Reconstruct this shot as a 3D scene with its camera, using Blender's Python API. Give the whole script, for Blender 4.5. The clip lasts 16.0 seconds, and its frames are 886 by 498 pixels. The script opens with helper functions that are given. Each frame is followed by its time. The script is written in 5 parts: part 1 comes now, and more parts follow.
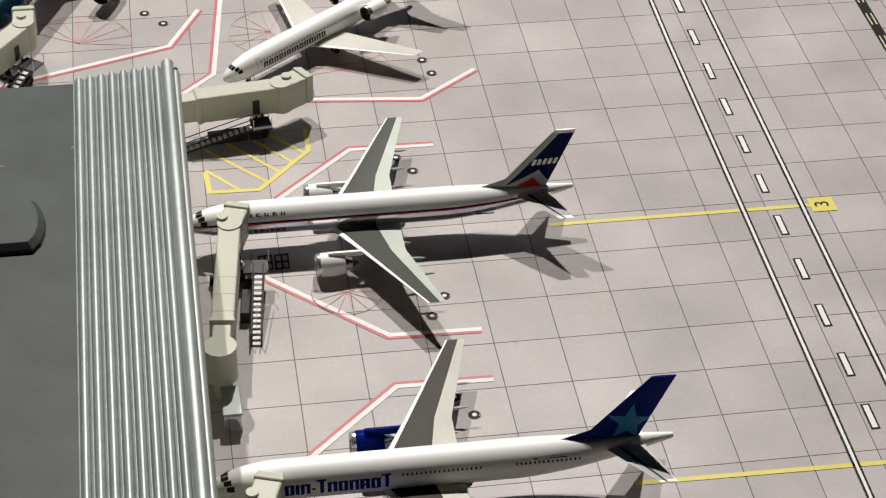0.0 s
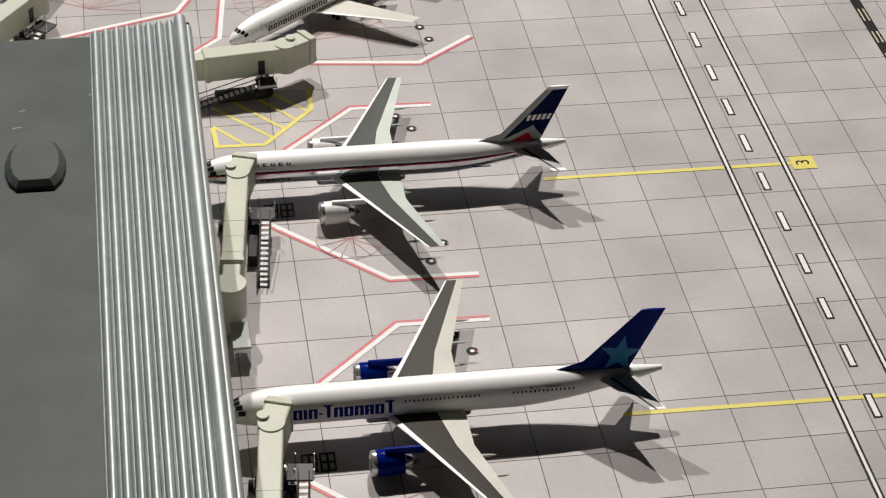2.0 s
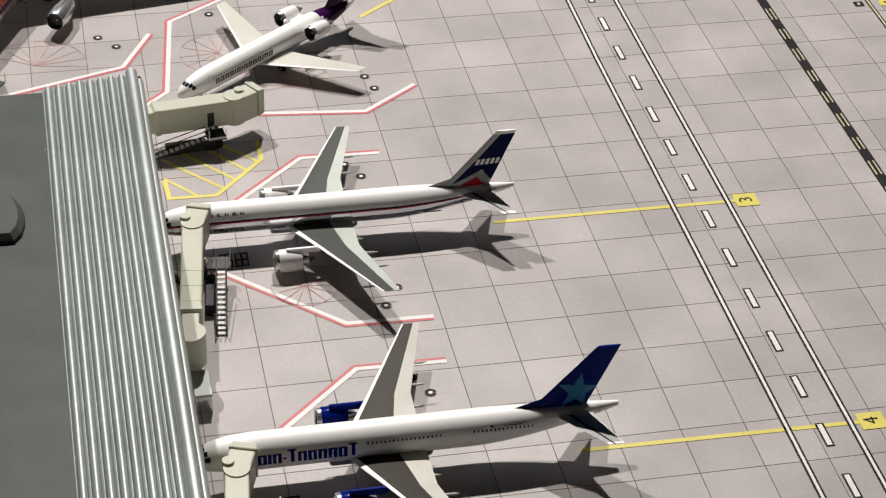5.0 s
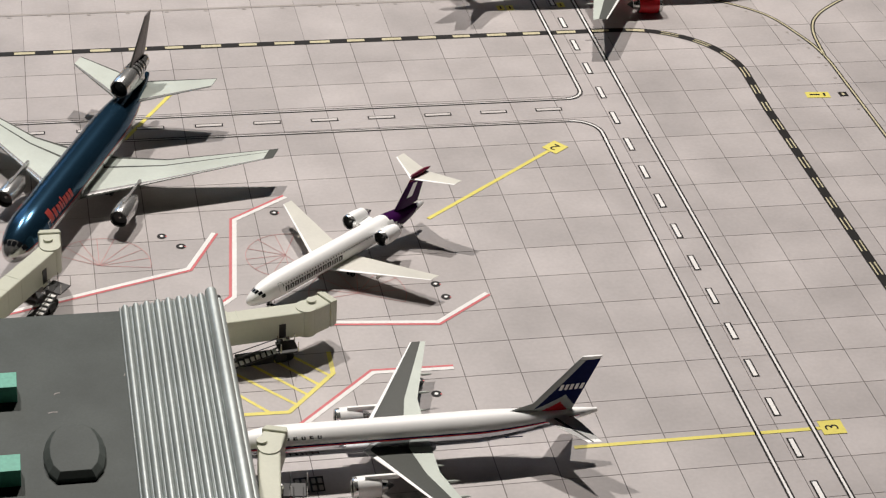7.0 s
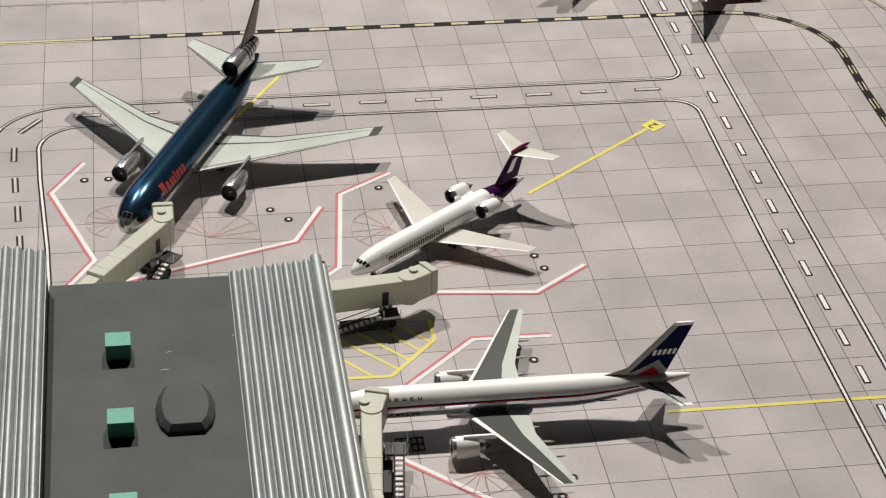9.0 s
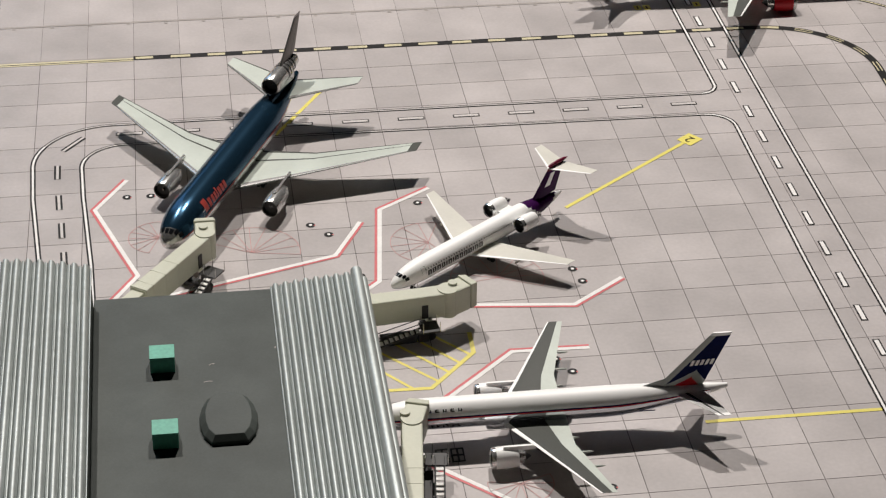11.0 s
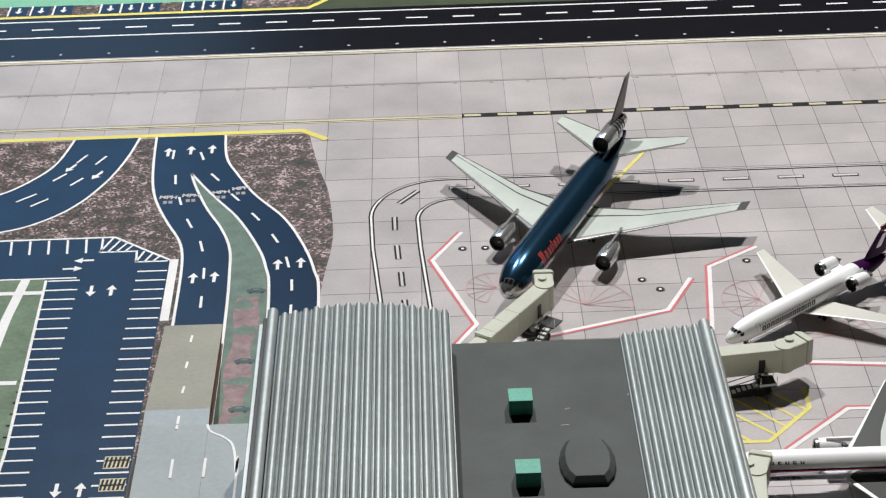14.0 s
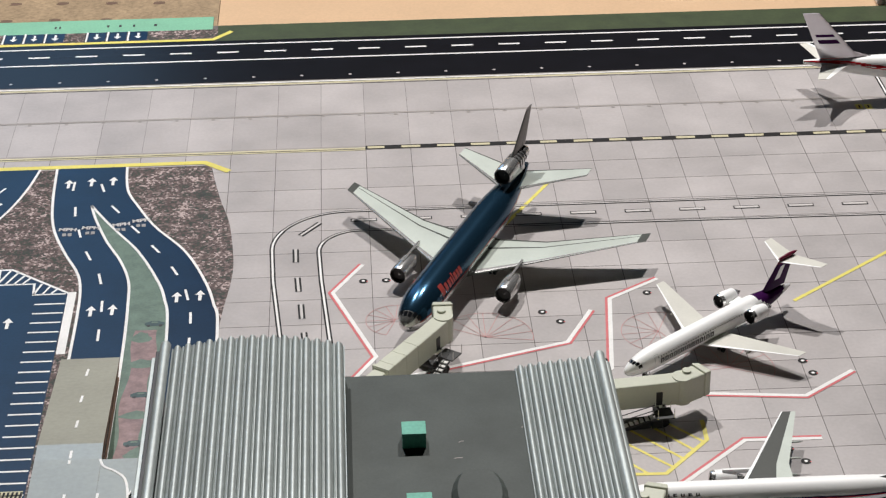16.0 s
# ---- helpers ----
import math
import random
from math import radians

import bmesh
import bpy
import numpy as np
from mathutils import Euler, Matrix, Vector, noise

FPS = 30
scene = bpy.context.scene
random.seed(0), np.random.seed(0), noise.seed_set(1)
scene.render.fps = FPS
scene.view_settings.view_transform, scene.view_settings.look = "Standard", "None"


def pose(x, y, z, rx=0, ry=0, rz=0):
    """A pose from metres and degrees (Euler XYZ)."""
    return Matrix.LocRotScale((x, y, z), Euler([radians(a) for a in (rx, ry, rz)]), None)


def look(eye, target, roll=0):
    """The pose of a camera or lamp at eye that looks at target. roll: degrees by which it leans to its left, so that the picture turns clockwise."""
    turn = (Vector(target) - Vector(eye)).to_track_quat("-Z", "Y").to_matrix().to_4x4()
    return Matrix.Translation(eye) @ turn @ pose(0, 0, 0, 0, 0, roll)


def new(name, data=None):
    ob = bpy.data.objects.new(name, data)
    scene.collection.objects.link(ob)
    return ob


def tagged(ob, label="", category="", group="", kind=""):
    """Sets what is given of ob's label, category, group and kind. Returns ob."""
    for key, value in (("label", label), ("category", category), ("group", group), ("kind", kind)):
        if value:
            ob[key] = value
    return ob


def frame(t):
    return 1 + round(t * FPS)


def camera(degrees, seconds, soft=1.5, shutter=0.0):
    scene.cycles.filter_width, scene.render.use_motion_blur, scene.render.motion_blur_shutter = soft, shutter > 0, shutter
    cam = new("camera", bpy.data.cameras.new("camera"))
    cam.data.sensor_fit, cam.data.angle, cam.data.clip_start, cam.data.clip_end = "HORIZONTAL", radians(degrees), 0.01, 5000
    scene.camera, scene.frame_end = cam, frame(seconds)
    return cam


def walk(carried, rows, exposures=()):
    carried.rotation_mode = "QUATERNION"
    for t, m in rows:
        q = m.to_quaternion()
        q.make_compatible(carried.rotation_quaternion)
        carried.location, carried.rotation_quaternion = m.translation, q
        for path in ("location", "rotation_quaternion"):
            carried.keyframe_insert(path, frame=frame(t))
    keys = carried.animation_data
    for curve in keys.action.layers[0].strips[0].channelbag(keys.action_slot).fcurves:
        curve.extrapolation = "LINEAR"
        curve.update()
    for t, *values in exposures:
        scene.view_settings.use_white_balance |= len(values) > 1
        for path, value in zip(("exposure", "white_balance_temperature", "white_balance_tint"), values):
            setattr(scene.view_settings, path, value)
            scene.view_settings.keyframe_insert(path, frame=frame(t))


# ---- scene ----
# All plans below are drawn in apron slabs; one slab of the display mat is 1.9 cm.
U = 0.019

# camera and walk
cam = camera(24.34, 16.0, soft=1.25)
PATH = [
    (0, (-6.628, -32.133, 19.92), (-6.37, -30.57, 18.7), 1.3),
    (0.5, (-6.108, -32.373, 20.27), (-5.809, -30.803, 19.067), 1.8),
    (1, (-7.068, -33.815, 20.445), (-6.749, -32.217, 19.285), 3.2),
    (1.5, (-7.782, -34.749, 20.431), (-7.49, -33.153, 19.26), 3.6),
    (2, (-7.271, -33.971, 19.839), (-6.988, -32.397, 18.639), 2.2),
    (2.5, (-7.242, -33.874, 19.992), (-6.946, -32.29, 18.807), 2.3),
    (3, (-7.757, -34.245, 20.183), (-7.482, -32.651, 19.007), 2.2),
    (3.2, (-7.788, -34.077, 20.125), (-7.511, -32.485, 18.946), 2.3),
    (5.3, (-7.812, -34.371, 20.004), (-7.428, -32.775, 18.86), 2.8),
    (5.5, (-8.095, -34.265, 20.185), (-7.701, -32.661, 19.058), 3.6),
    (6, (-9.001, -32.106, 21.095), (-8.638, -30.462, 20.014), 3.5),
    (6.5, (-9.082, -31.489, 21.126), (-8.73, -29.843, 20.046), 3.0),
    (7, (-9.088, -32.271, 20.88), (-8.706, -30.621, 19.817), 3.6),
    (7.5, (-9.109, -32.942, 21.024), (-8.783, -31.289, 19.947), 2.4),
    (8, (-9.199, -33.257, 21.148), (-8.894, -31.594, 20.079), 2.2),
    (8.5, (-9.125, -33.408, 20.954), (-8.834, -31.74, 19.89), 2.2),
    (8.7, (-9.079, -33.488, 21.041), (-8.798, -31.819, 19.974), 2.0),
    (10.8, (-9.02, -33.835, 21.071), (-8.761, -32.153, 20.021), 1.0),
    (11, (-9.134, -33.955, 21.128), (-8.896, -32.269, 20.078), 0.7),
    (11.5, (-9.708, -34.29, 21.311), (-9.52, -32.597, 20.263), 0.4),
    (12, (-10.302, -33.942, 21.213), (-10.141, -32.24, 20.175), 0.5),
    (12.5, (-10.859, -34.002, 21.504), (-10.743, -32.291, 20.475), 0.4),
    (13, (-10.827, -33.97, 21.08), (-10.714, -32.265, 20.041), 1.1),
    (13.5, (-10.89, -34.299, 21.083), (-10.823, -32.574, 20.073), -0.6),
    (14, (-11.076, -34.843, 21.432), (-11.067, -33.106, 20.441), -1.8),
    (14.5, (-10.947, -34.653, 21.433), (-10.912, -32.921, 20.434), -2.2),
    (15, (-10.812, -34.764, 21.31), (-10.764, -33.025, 20.323), -0.9),
    (15.5, (-10.668, -34.857, 21.439), (-10.619, -33.11, 20.468), -1.0),
    (16, (-10.544, -34.738, 21.35), (-10.462, -32.988, 20.385), -0.7),
]


def sc(p):
    return tuple(v * U for v in p)


walk(cam, [(t, look(sc(eye), sc(target), roll)) for t, eye, target, roll in PATH],
     exposures=[(0.0, 0.08, 6400, 9), (3.0, 0.08, 6400, 9), (5.5, 0.14, 6450, 10), (8.5, -0.03, 6500, 10), (11.5, -0.02, 6450, 10), (12.5, 0.0, 6250, 9), (14.0, 0.05, 6050, 8), (16.0, 0.0, 6200, 9)])

# world and lamps
world = bpy.data.worlds.new("world")
scene.world = world
world.use_nodes = True
world.node_tree.nodes["Background"].inputs[0].default_value = (0.9, 0.95, 1.0, 1)
world.node_tree.nodes["Background"].inputs[1].default_value = 0.06


def area_lamp(name, eye, target, watts, size, colour, size_y=None):
    d = bpy.data.lights.new(name, "AREA")
    d.energy, d.color, d.size = watts, colour, size
    d.shape = "RECTANGLE" if size_y else "DISK"
    if size_y:
        d.size_y = size_y
    ob = new(name, d)
    ob.matrix_world = look(sc(eye), sc(target))
    return ob


def spot_lamp(name, eye, target, watts, radius, colour):
    d = bpy.data.lights.new(name, "SPOT")
    d.energy, d.color, d.shadow_soft_size = watts, colour, radius
    d.spot_size, d.spot_blend = radians(52), 0.6
    ob = new(name, d)
    ob.matrix_world = look(sc(eye), sc(target))
    return ob


spot_lamp("ceiling_spot", (-23, 60, 93), (-6, 1, 0), 113.0, 0.02, (1.0, 0.93, 0.87))
spot_lamp("ceiling_spot", (12, 62, 93), (3, -3, 0), 115.0, 0.02, (1.0, 0.93, 0.87))
area_lamp("window_light", (-43, 99, 60), (-43, 0, 60), 3.1, 0.70, (0.32, 0.62, 1.0), 1.23)


# ---------------------------------------------------------------- materials
def node_mat(name):
    m = bpy.data.materials.new(name)
    m.use_nodes = True
    n, l = m.node_tree.nodes, m.node_tree.links
    return m, n, l, n["Principled BSDF"]


def mat(name, colour, rough=0.5, metal=0.0, grain=900.0, amount=0.12, stain=60.0, stain_amount=0.1, bump=0.03, per="", spec=0.3):
    """A surface with fine grain, broad stains and slight relief; per: 'object' or 'island' varies whole pieces."""
    m, n, l, b = node_mat(name)
    tc = n.new("ShaderNodeTexCoord")
    fine, broad = n.new("ShaderNodeTexNoise"), n.new("ShaderNodeTexNoise")
    fine.inputs["Scale"].default_value, fine.inputs["Detail"].default_value = grain, 4
    broad.inputs["Scale"].default_value, broad.inputs["Detail"].default_value = stain, 5
    geo = n.new("ShaderNodeNewGeometry")
    l.new(geo.outputs["Position"], fine.inputs["Vector"])
    l.new(geo.outputs["Position"], broad.inputs["Vector"])

    def ranged(src, amt):
        r = n.new("ShaderNodeMapRange")
        r.inputs["From Min"].default_value, r.inputs["From Max"].default_value = 0.25, 0.75
        r.inputs["To Min"].default_value, r.inputs["To Max"].default_value = 1 - amt, 1 + amt
        l.new(src, r.inputs["Value"])
        return r.outputs["Result"]

    def times(a, c):
        x = n.new("ShaderNodeMath")
        x.operation = "MULTIPLY"
        l.new(a, x.inputs[0])
        l.new(c, x.inputs[1])
        return x.outputs[0]

    value = times(ranged(fine.outputs["Fac"], amount), ranged(broad.outputs["Fac"], stain_amount))
    if per:
        src = n.new("ShaderNodeObjectInfo").outputs["Random"] if per == "object" else geo.outputs["Random Per Island"]
        r = n.new("ShaderNodeMapRange")
        r.inputs["To Min"].default_value, r.inputs["To Max"].default_value = 0.9, 1.05
        l.new(src, r.inputs["Value"])
        value = times(value, r.outputs["Result"])
    mul = n.new("ShaderNodeVectorMath")
    mul.operation = "SCALE"
    mul.inputs[0].default_value = colour
    l.new(value, mul.inputs["Scale"])
    l.new(mul.outputs[0], b.inputs["Base Color"])
    b.inputs["Roughness"].default_value, b.inputs["Metallic"].default_value = rough, metal
    b.inputs["Specular IOR Level"].default_value = spec
    if bump:
        bp = n.new("ShaderNodeBump")
        bp.inputs["Strength"].default_value, bp.inputs["Distance"].default_value = bump, 0.0004
        l.new(fine.outputs["Fac"], bp.inputs["Height"])
        l.new(bp.outputs["Normal"], b.inputs["Normal"])
    return m


def speckled(name, stops, scale, rough=0.7):
    """Printed gravel and scrub: cells of several colours."""
    m, n, l, b = node_mat(name)
    geo = n.new("ShaderNodeNewGeometry")
    vor = n.new("ShaderNodeTexVoronoi")
    vor.inputs["Scale"].default_value = scale
    l.new(geo.outputs["Position"], vor.inputs["Vector"])
    sep = n.new("ShaderNodeSeparateColor")
    l.new(vor.outputs["Color"], sep.inputs[0])
    noi = n.new("ShaderNodeTexNoise")
    noi.inputs["Scale"].default_value, noi.inputs["Detail"].default_value = scale * 0.12, 3
    l.new(geo.outputs["Position"], noi.inputs["Vector"])
    mix = n.new("ShaderNodeMath")
    mix.operation = "MULTIPLY_ADD"
    mix.inputs[1].default_value = 0.65
    l.new(sep.outputs[0], mix.inputs[0])
    sub = n.new("ShaderNodeMath")
    sub.operation = "MULTIPLY_ADD"
    sub.inputs[1].default_value, sub.inputs[2].default_value = 1.3, -0.45
    l.new(noi.outputs["Fac"], sub.inputs[0])
    l.new(sub.outputs[0], mix.inputs[2])
    ramp = n.new("ShaderNodeValToRGB")
    ramp.color_ramp.elements.remove(ramp.color_ramp.elements[0])
    ramp.color_ramp.elements[0].position, ramp.color_ramp.elements[0].color = stops[0][0], (*stops[0][1], 1)
    for p, c in stops[1:]:
        ramp.color_ramp.elements.new(p).color = (*c, 1)
    l.new(mix.outputs[0], ramp.inputs[0])
    l.new(ramp.outputs[0], b.inputs["Base Color"])
    b.inputs["Roughness"].default_value = rough
    return m


M_SLAB = mat("apron_slab", (0.475, 0.442, 0.434), 0.42, 0, 700, 0.05, 30, 0.17, 0.0, "object")
M_SLAB_ISLE = mat("apron_slab_far", (0.475, 0.442, 0.434), 0.42, 0, 700, 0.05, 30, 0.17, 0.0, "island")
M_JOINT = mat("slab_joint", (0.135, 0.12, 0.115), 0.7)
M_WHITE = mat("white_print", (0.86, 0.85, 0.83), 0.45, amount=0.06, stain_amount=0.08)
M_PALE = mat("pale_print", (0.60, 0.57, 0.55), 0.45, amount=0.06, stain_amount=0.08)
M_BLACK = mat("black_print", (0.014, 0.013, 0.013), 0.5, spec=0.15)
M_YELLOW = mat("yellow_print", (0.78, 0.69, 0.15), 0.45, amount=0.06, stain_amount=0.1)
M_PALEYEL = mat("pale_yellow_print", (0.60, 0.55, 0.36), 0.45)
M_RED = mat("red_print", (0.64, 0.15, 0.16), 0.45, amount=0.08)
M_PINK = mat("pink_print", (0.54, 0.30, 0.29), 0.5)
M_GREYLINE = mat("grey_print", (0.36, 0.33, 0.31), 0.5)
M_NAVY = mat("road_print", (0.005, 0.022, 0.056), 0.28, amount=0.15, stain_amount=0.2, spec=0.26)
M_RUNWAY = mat("runway_print", (0.006, 0.006, 0.009), 0.28, amount=0.2, stain_amount=0.2, spec=0.26)
M_VERGE = mat("verge_print", (0.04, 0.058, 0.02), 0.5, grain=500, amount=0.15, stain=90, stain_amount=0.25)
M_GRASS = mat("grass_print", (0.13, 0.19, 0.11), 0.5, grain=500, amount=0.15, stain=90, stain_amount=0.25)
M_MINT = mat("mint_print", (0.22, 0.5, 0.33), 0.5)
M_SCRUB = speckled("scrub_print", [(0.0, (0.008, 0.011, 0.009)), (0.28, (0.018, 0.030, 0.018)), (0.4, (0.045, 0.025, 0.022)), (0.58, (0.088, 0.054, 0.048)), (0.74, (0.17, 0.12, 0.112)), (0.88, (0.48, 0.38, 0.36))], 1050)
M_MEDIAN = mat("median_print", (0.13, 0.19, 0.145), 0.4, stain=150, stain_amount=0.25)
M_ROSE = mat("rose_print", (0.27, 0.18, 0.175), 0.4, stain=220, stain_amount=0.35)
M_FADED = mat("faded_print", (0.045, 0.08, 0.08), 0.4, stain=220, stain_amount=0.3)
M_ROOF = mat("flat_roof", (0.078, 0.090, 0.084), 0.5, 0, 1500, 0.08, 50, 0.2, 0.05, spec=0.14)
M_METAL = mat("corrugated_metal", (0.39, 0.425, 0.415), 0.45, 0.38, 400, 0.08, 30, 0.14, 0.02, spec=0.2)
M_GREEN = mat("green_box", (0.13, 0.45, 0.335), 0.45)
M_DECK = mat("deck_concrete", (0.43, 0.43, 0.37), 0.07, 0, 600, 0.06, 40, 0.08, 0.0, spec=1.0)
M_CARD = mat("cut_edge", (0.16, 0.10, 0.07), 0.8)
M_BRIDGE = mat("bridge_plastic", (0.60, 0.615, 0.505), 0.4, 0, 900, 0.03, 60, 0.05)
M_DARK = mat("dark_metal", (0.035, 0.035, 0.035), 0.45)
M_STEEL = mat("bare_steel", (0.55, 0.55, 0.53), 0.25, 0.9)
M_GLASS = mat("dark_window", (0.012, 0.013, 0.016), 0.12)
M_TYRE = mat("tyre_rubber", (0.02, 0.02, 0.02), 0.7)
M_TABLE = mat("beige_board", (0.62, 0.42, 0.25), 0.6, 0, 700, 0.05, 20, 0.06)
M_RUG = mat("brown_rug", (0.34, 0.25, 0.155), 0.9, 0, 500, 0.25, 60, 0.2, 0.3)
M_WALL = mat("room_paint", (0.025, 0.024, 0.024), 0.8)
M_FLOOR = mat("room_floor", (0.08, 0.065, 0.055), 0.6)
P_WHITE = mat("plane_white", (0.97, 0.975, 0.96), 0.52, 0.0, amount=0.02, stain_amount=0.03, bump=0, spec=1.0)
P_GREY = mat("plane_grey", (0.40, 0.43, 0.41), 0.3, 0.2, amount=0.03, stain_amount=0.05, bump=0)
P_DGREY = mat("plane_dark_grey", (0.10, 0.105, 0.097), 0.35, 0.0, amount=0.03, stain_amount=0.05, bump=0, spec=0.06)
P_BELLY = mat("plane_belly_grey", (0.74, 0.75, 0.80), 0.09, 0.85, amount=0.03, bump=0, spec=0.6)
P_SILVER = mat("polished_metal", (0.72, 0.72, 0.71), 0.2, 0.8, amount=0.03, bump=0)
P_WING = mat("wing_grey_green", (0.52, 0.565, 0.515), 0.5, 0.1, amount=0.03, bump=0, spec=0.2)
P_LILAC = mat("tail_lilac_white", (0.90, 0.87, 0.92), 0.2, 0.55, amount=0.02, bump=0)
P_BROWN = mat("wing_walk_brown", (0.06, 0.054, 0.045), 0.4, amount=0.03, bump=0, spec=0.06)
P_CREAM = mat("wing_cream", (0.70, 0.69, 0.62), 0.5, amount=0.03, bump=0, spec=0.2)
P_NAVY = mat("livery_navy", (0.003, 0.008, 0.06), 0.2, bump=0, spec=0.05)
P_RED = mat("livery_red", (0.55, 0.025, 0.035), 0.25, bump=0)
P_BLUE = mat("livery_blue", (0.002, 0.014, 0.19), 0.16, bump=0, spec=0.06)
P_STAR = mat("livery_pale_blue", (0.05, 0.25, 0.48), 0.25, bump=0, spec=0.15)
P_DEEP = mat("livery_deep_teal", (0.028, 0.08, 0.14), 0.2, 0.75, amount=0.05, bump=0)
P_PURPLE = mat("livery_purple", (0.04, 0.006, 0.06), 0.25, bump=0, spec=0.08)
P_CRIMSON = mat("livery_crimson", (0.16, 0.012, 0.04), 0.3, bump=0)
P_BRICK = mat("livery_brick_red", (0.42, 0.06, 0.05), 0.3, bump=0)


# ---------------------------------------------------------------- helpers
def part(name, bm, materials, parent=None, label="", smooth=False, m=None):
    """Links a bmesh, drawn in slabs, as one mesh object under its parent."""
    me = bpy.data.meshes.new(name)
    bmesh.ops.scale(bm, vec=(U, U, U), verts=bm.verts)
    bm.normal_update()
    bm.to_mesh(me)
    bm.free()
    for x in materials if isinstance(materials, (list, tuple)) else [materials]:
        me.materials.append(x)
    if smooth:
        for p in me.polygons:
            p.use_smooth = True
        me.set_sharp_from_angle(angle=radians(40))
    ob = new(name, me)
    if parent:
        ob.parent = parent
    if m is not None:
        ob.matrix_basis = m
    if label:
        tagged(ob, label)
    return ob


def thing(name, x, y, z=0.0, rz=0.0, label="", category="", group="", kind=""):
    ob = new(name)
    ob.empty_display_size = 0.01
    ob.matrix_basis = pose(x * U, y * U, z * U, 0, 0, rz)
    return tagged(ob, label, category, group, kind)


def box(bm, x0, x1, y0, y1, z0, z1, bevel=0.0, mi=0, m=None):
    vs = [bm.verts.new((x, y, z)) for z in (z0, z1) for y in (y0, y1) for x in (x0, x1)]
    quads = [(0, 2, 3, 1), (4, 5, 7, 6), (0, 1, 5, 4), (2, 6, 7, 3), (0, 4, 6, 2), (1, 3, 7, 5)]
    fs = [bm.faces.new([vs[i] for i in q]) for q in quads]
    for f in fs:
        f.material_index = mi
    if m is not None:
        bmesh.ops.transform(bm, matrix=m, verts=vs)
    if bevel:
        es = list({e for f in fs for e in f.edges})
        r = bmesh.ops.bevel(bm, geom=es, offset=bevel, segments=2, profile=0.5, affect="EDGES")
        for f in r["faces"]:
            f.material_index = mi
    return vs


def boxed(name, dims, material, parent=None, label="", bevel=0.01, m=None):
    bm = bmesh.new()
    box(bm, *dims, bevel=bevel)
    return part(name, bm, material, parent, label, m=m)


def tube(bm, a, c, r, seg=10, r2=None, mi=0, caps=True):
    a, c = Vector(a), Vector(c)
    q = (c - a).to_track_quat("Z", "Y")
    rings = []
    for p, rr in ((a, r), (c, r if r2 is None else r2)):
        rings.append([bm.verts.new(p + q @ Vector((rr * math.cos(2 * math.pi * k / seg), rr * math.sin(2 * math.pi * k / seg), 0))) for k in range(seg)])
    for k in range(seg):
        f = bm.faces.new((rings[0][k], rings[0][(k + 1) % seg], rings[1][(k + 1) % seg], rings[1][k]))
        f.material_index = mi
    if caps:
        bm.faces.new(rings[0][::-1]).material_index = mi
        bm.faces.new(rings[1]).material_index = mi


def curve_pts(pts, steps=8, closed=False):
    """A smooth line through the points."""
    n, out = len(pts), []
    for i in range(n if closed else n - 1):
        p0, p1, p2, p3 = (pts[(i + k) % n] if closed else pts[min(max(i + k, 0), n - 1)] for k in (-1, 0, 1, 2))
        for s in range(steps):
            t = s / steps
            out.append(tuple(0.5 * (2 * b + (c - a) * t + (2 * a - 5 * b + 4 * c - d) * t * t + (3 * b - a - 3 * c + d) * t ** 3) for a, b, c, d in zip(p0, p1, p2, p3)))
    if not closed:
        out.append(tuple(pts[-1]))
    return out


def strip(bm, pts, width, z, mi=0, offset=0.0):
    """A flat printed line along the points, mitred."""
    n, left, right = len(pts), [], []
    for i, p in enumerate(pts):
        a, c = Vector(pts[max(i - 1, 0)]).to_2d(), Vector(pts[min(i + 1, n - 1)]).to_2d()
        q = Vector(p).to_2d()
        d1, d2 = (q - a), (c - q)
        d1 = d1.normalized() if d1.length else d2.normalized()
        d2 = d2.normalized() if d2.length else d1
        t = (d1 + d2).normalized()
        nrm = Vector((-t.y, t.x))
        k = 1 / max(0.45, nrm.dot(Vector((-d1.y, d1.x))))
        left.append(bm.verts.new((*(q + nrm * k * (offset + width / 2)), z)))
        right.append(bm.verts.new((*(q + nrm * k * (offset - width / 2)), z)))
    for i in range(n - 1):
        f = bm.faces.new((right[i], right[i + 1], left[i + 1], left[i]))
        f.material_index = mi


def flat(bm, pts, z, mi=0):
    f = bm.faces.new([bm.verts.new((x, y, z)) for x, y in pts])
    f.material_index = mi
    f.normal_update()
    if f.normal.z < 0:
        f.normal_flip()
    return f


def between(bm, a, c, z, mi=0):
    """A flat sheet between two lines with as many points each."""
    va, vc = [bm.verts.new((*p[:2], z)) for p in a], [bm.verts.new((*p[:2], z)) for p in c]
    for i in range(len(a) - 1):
        f = bm.faces.new((va[i], vc[i], vc[i + 1], va[i + 1]))
        f.material_index = mi
        f.normal_update()
        if f.normal.z < 0:
            f.normal_flip()


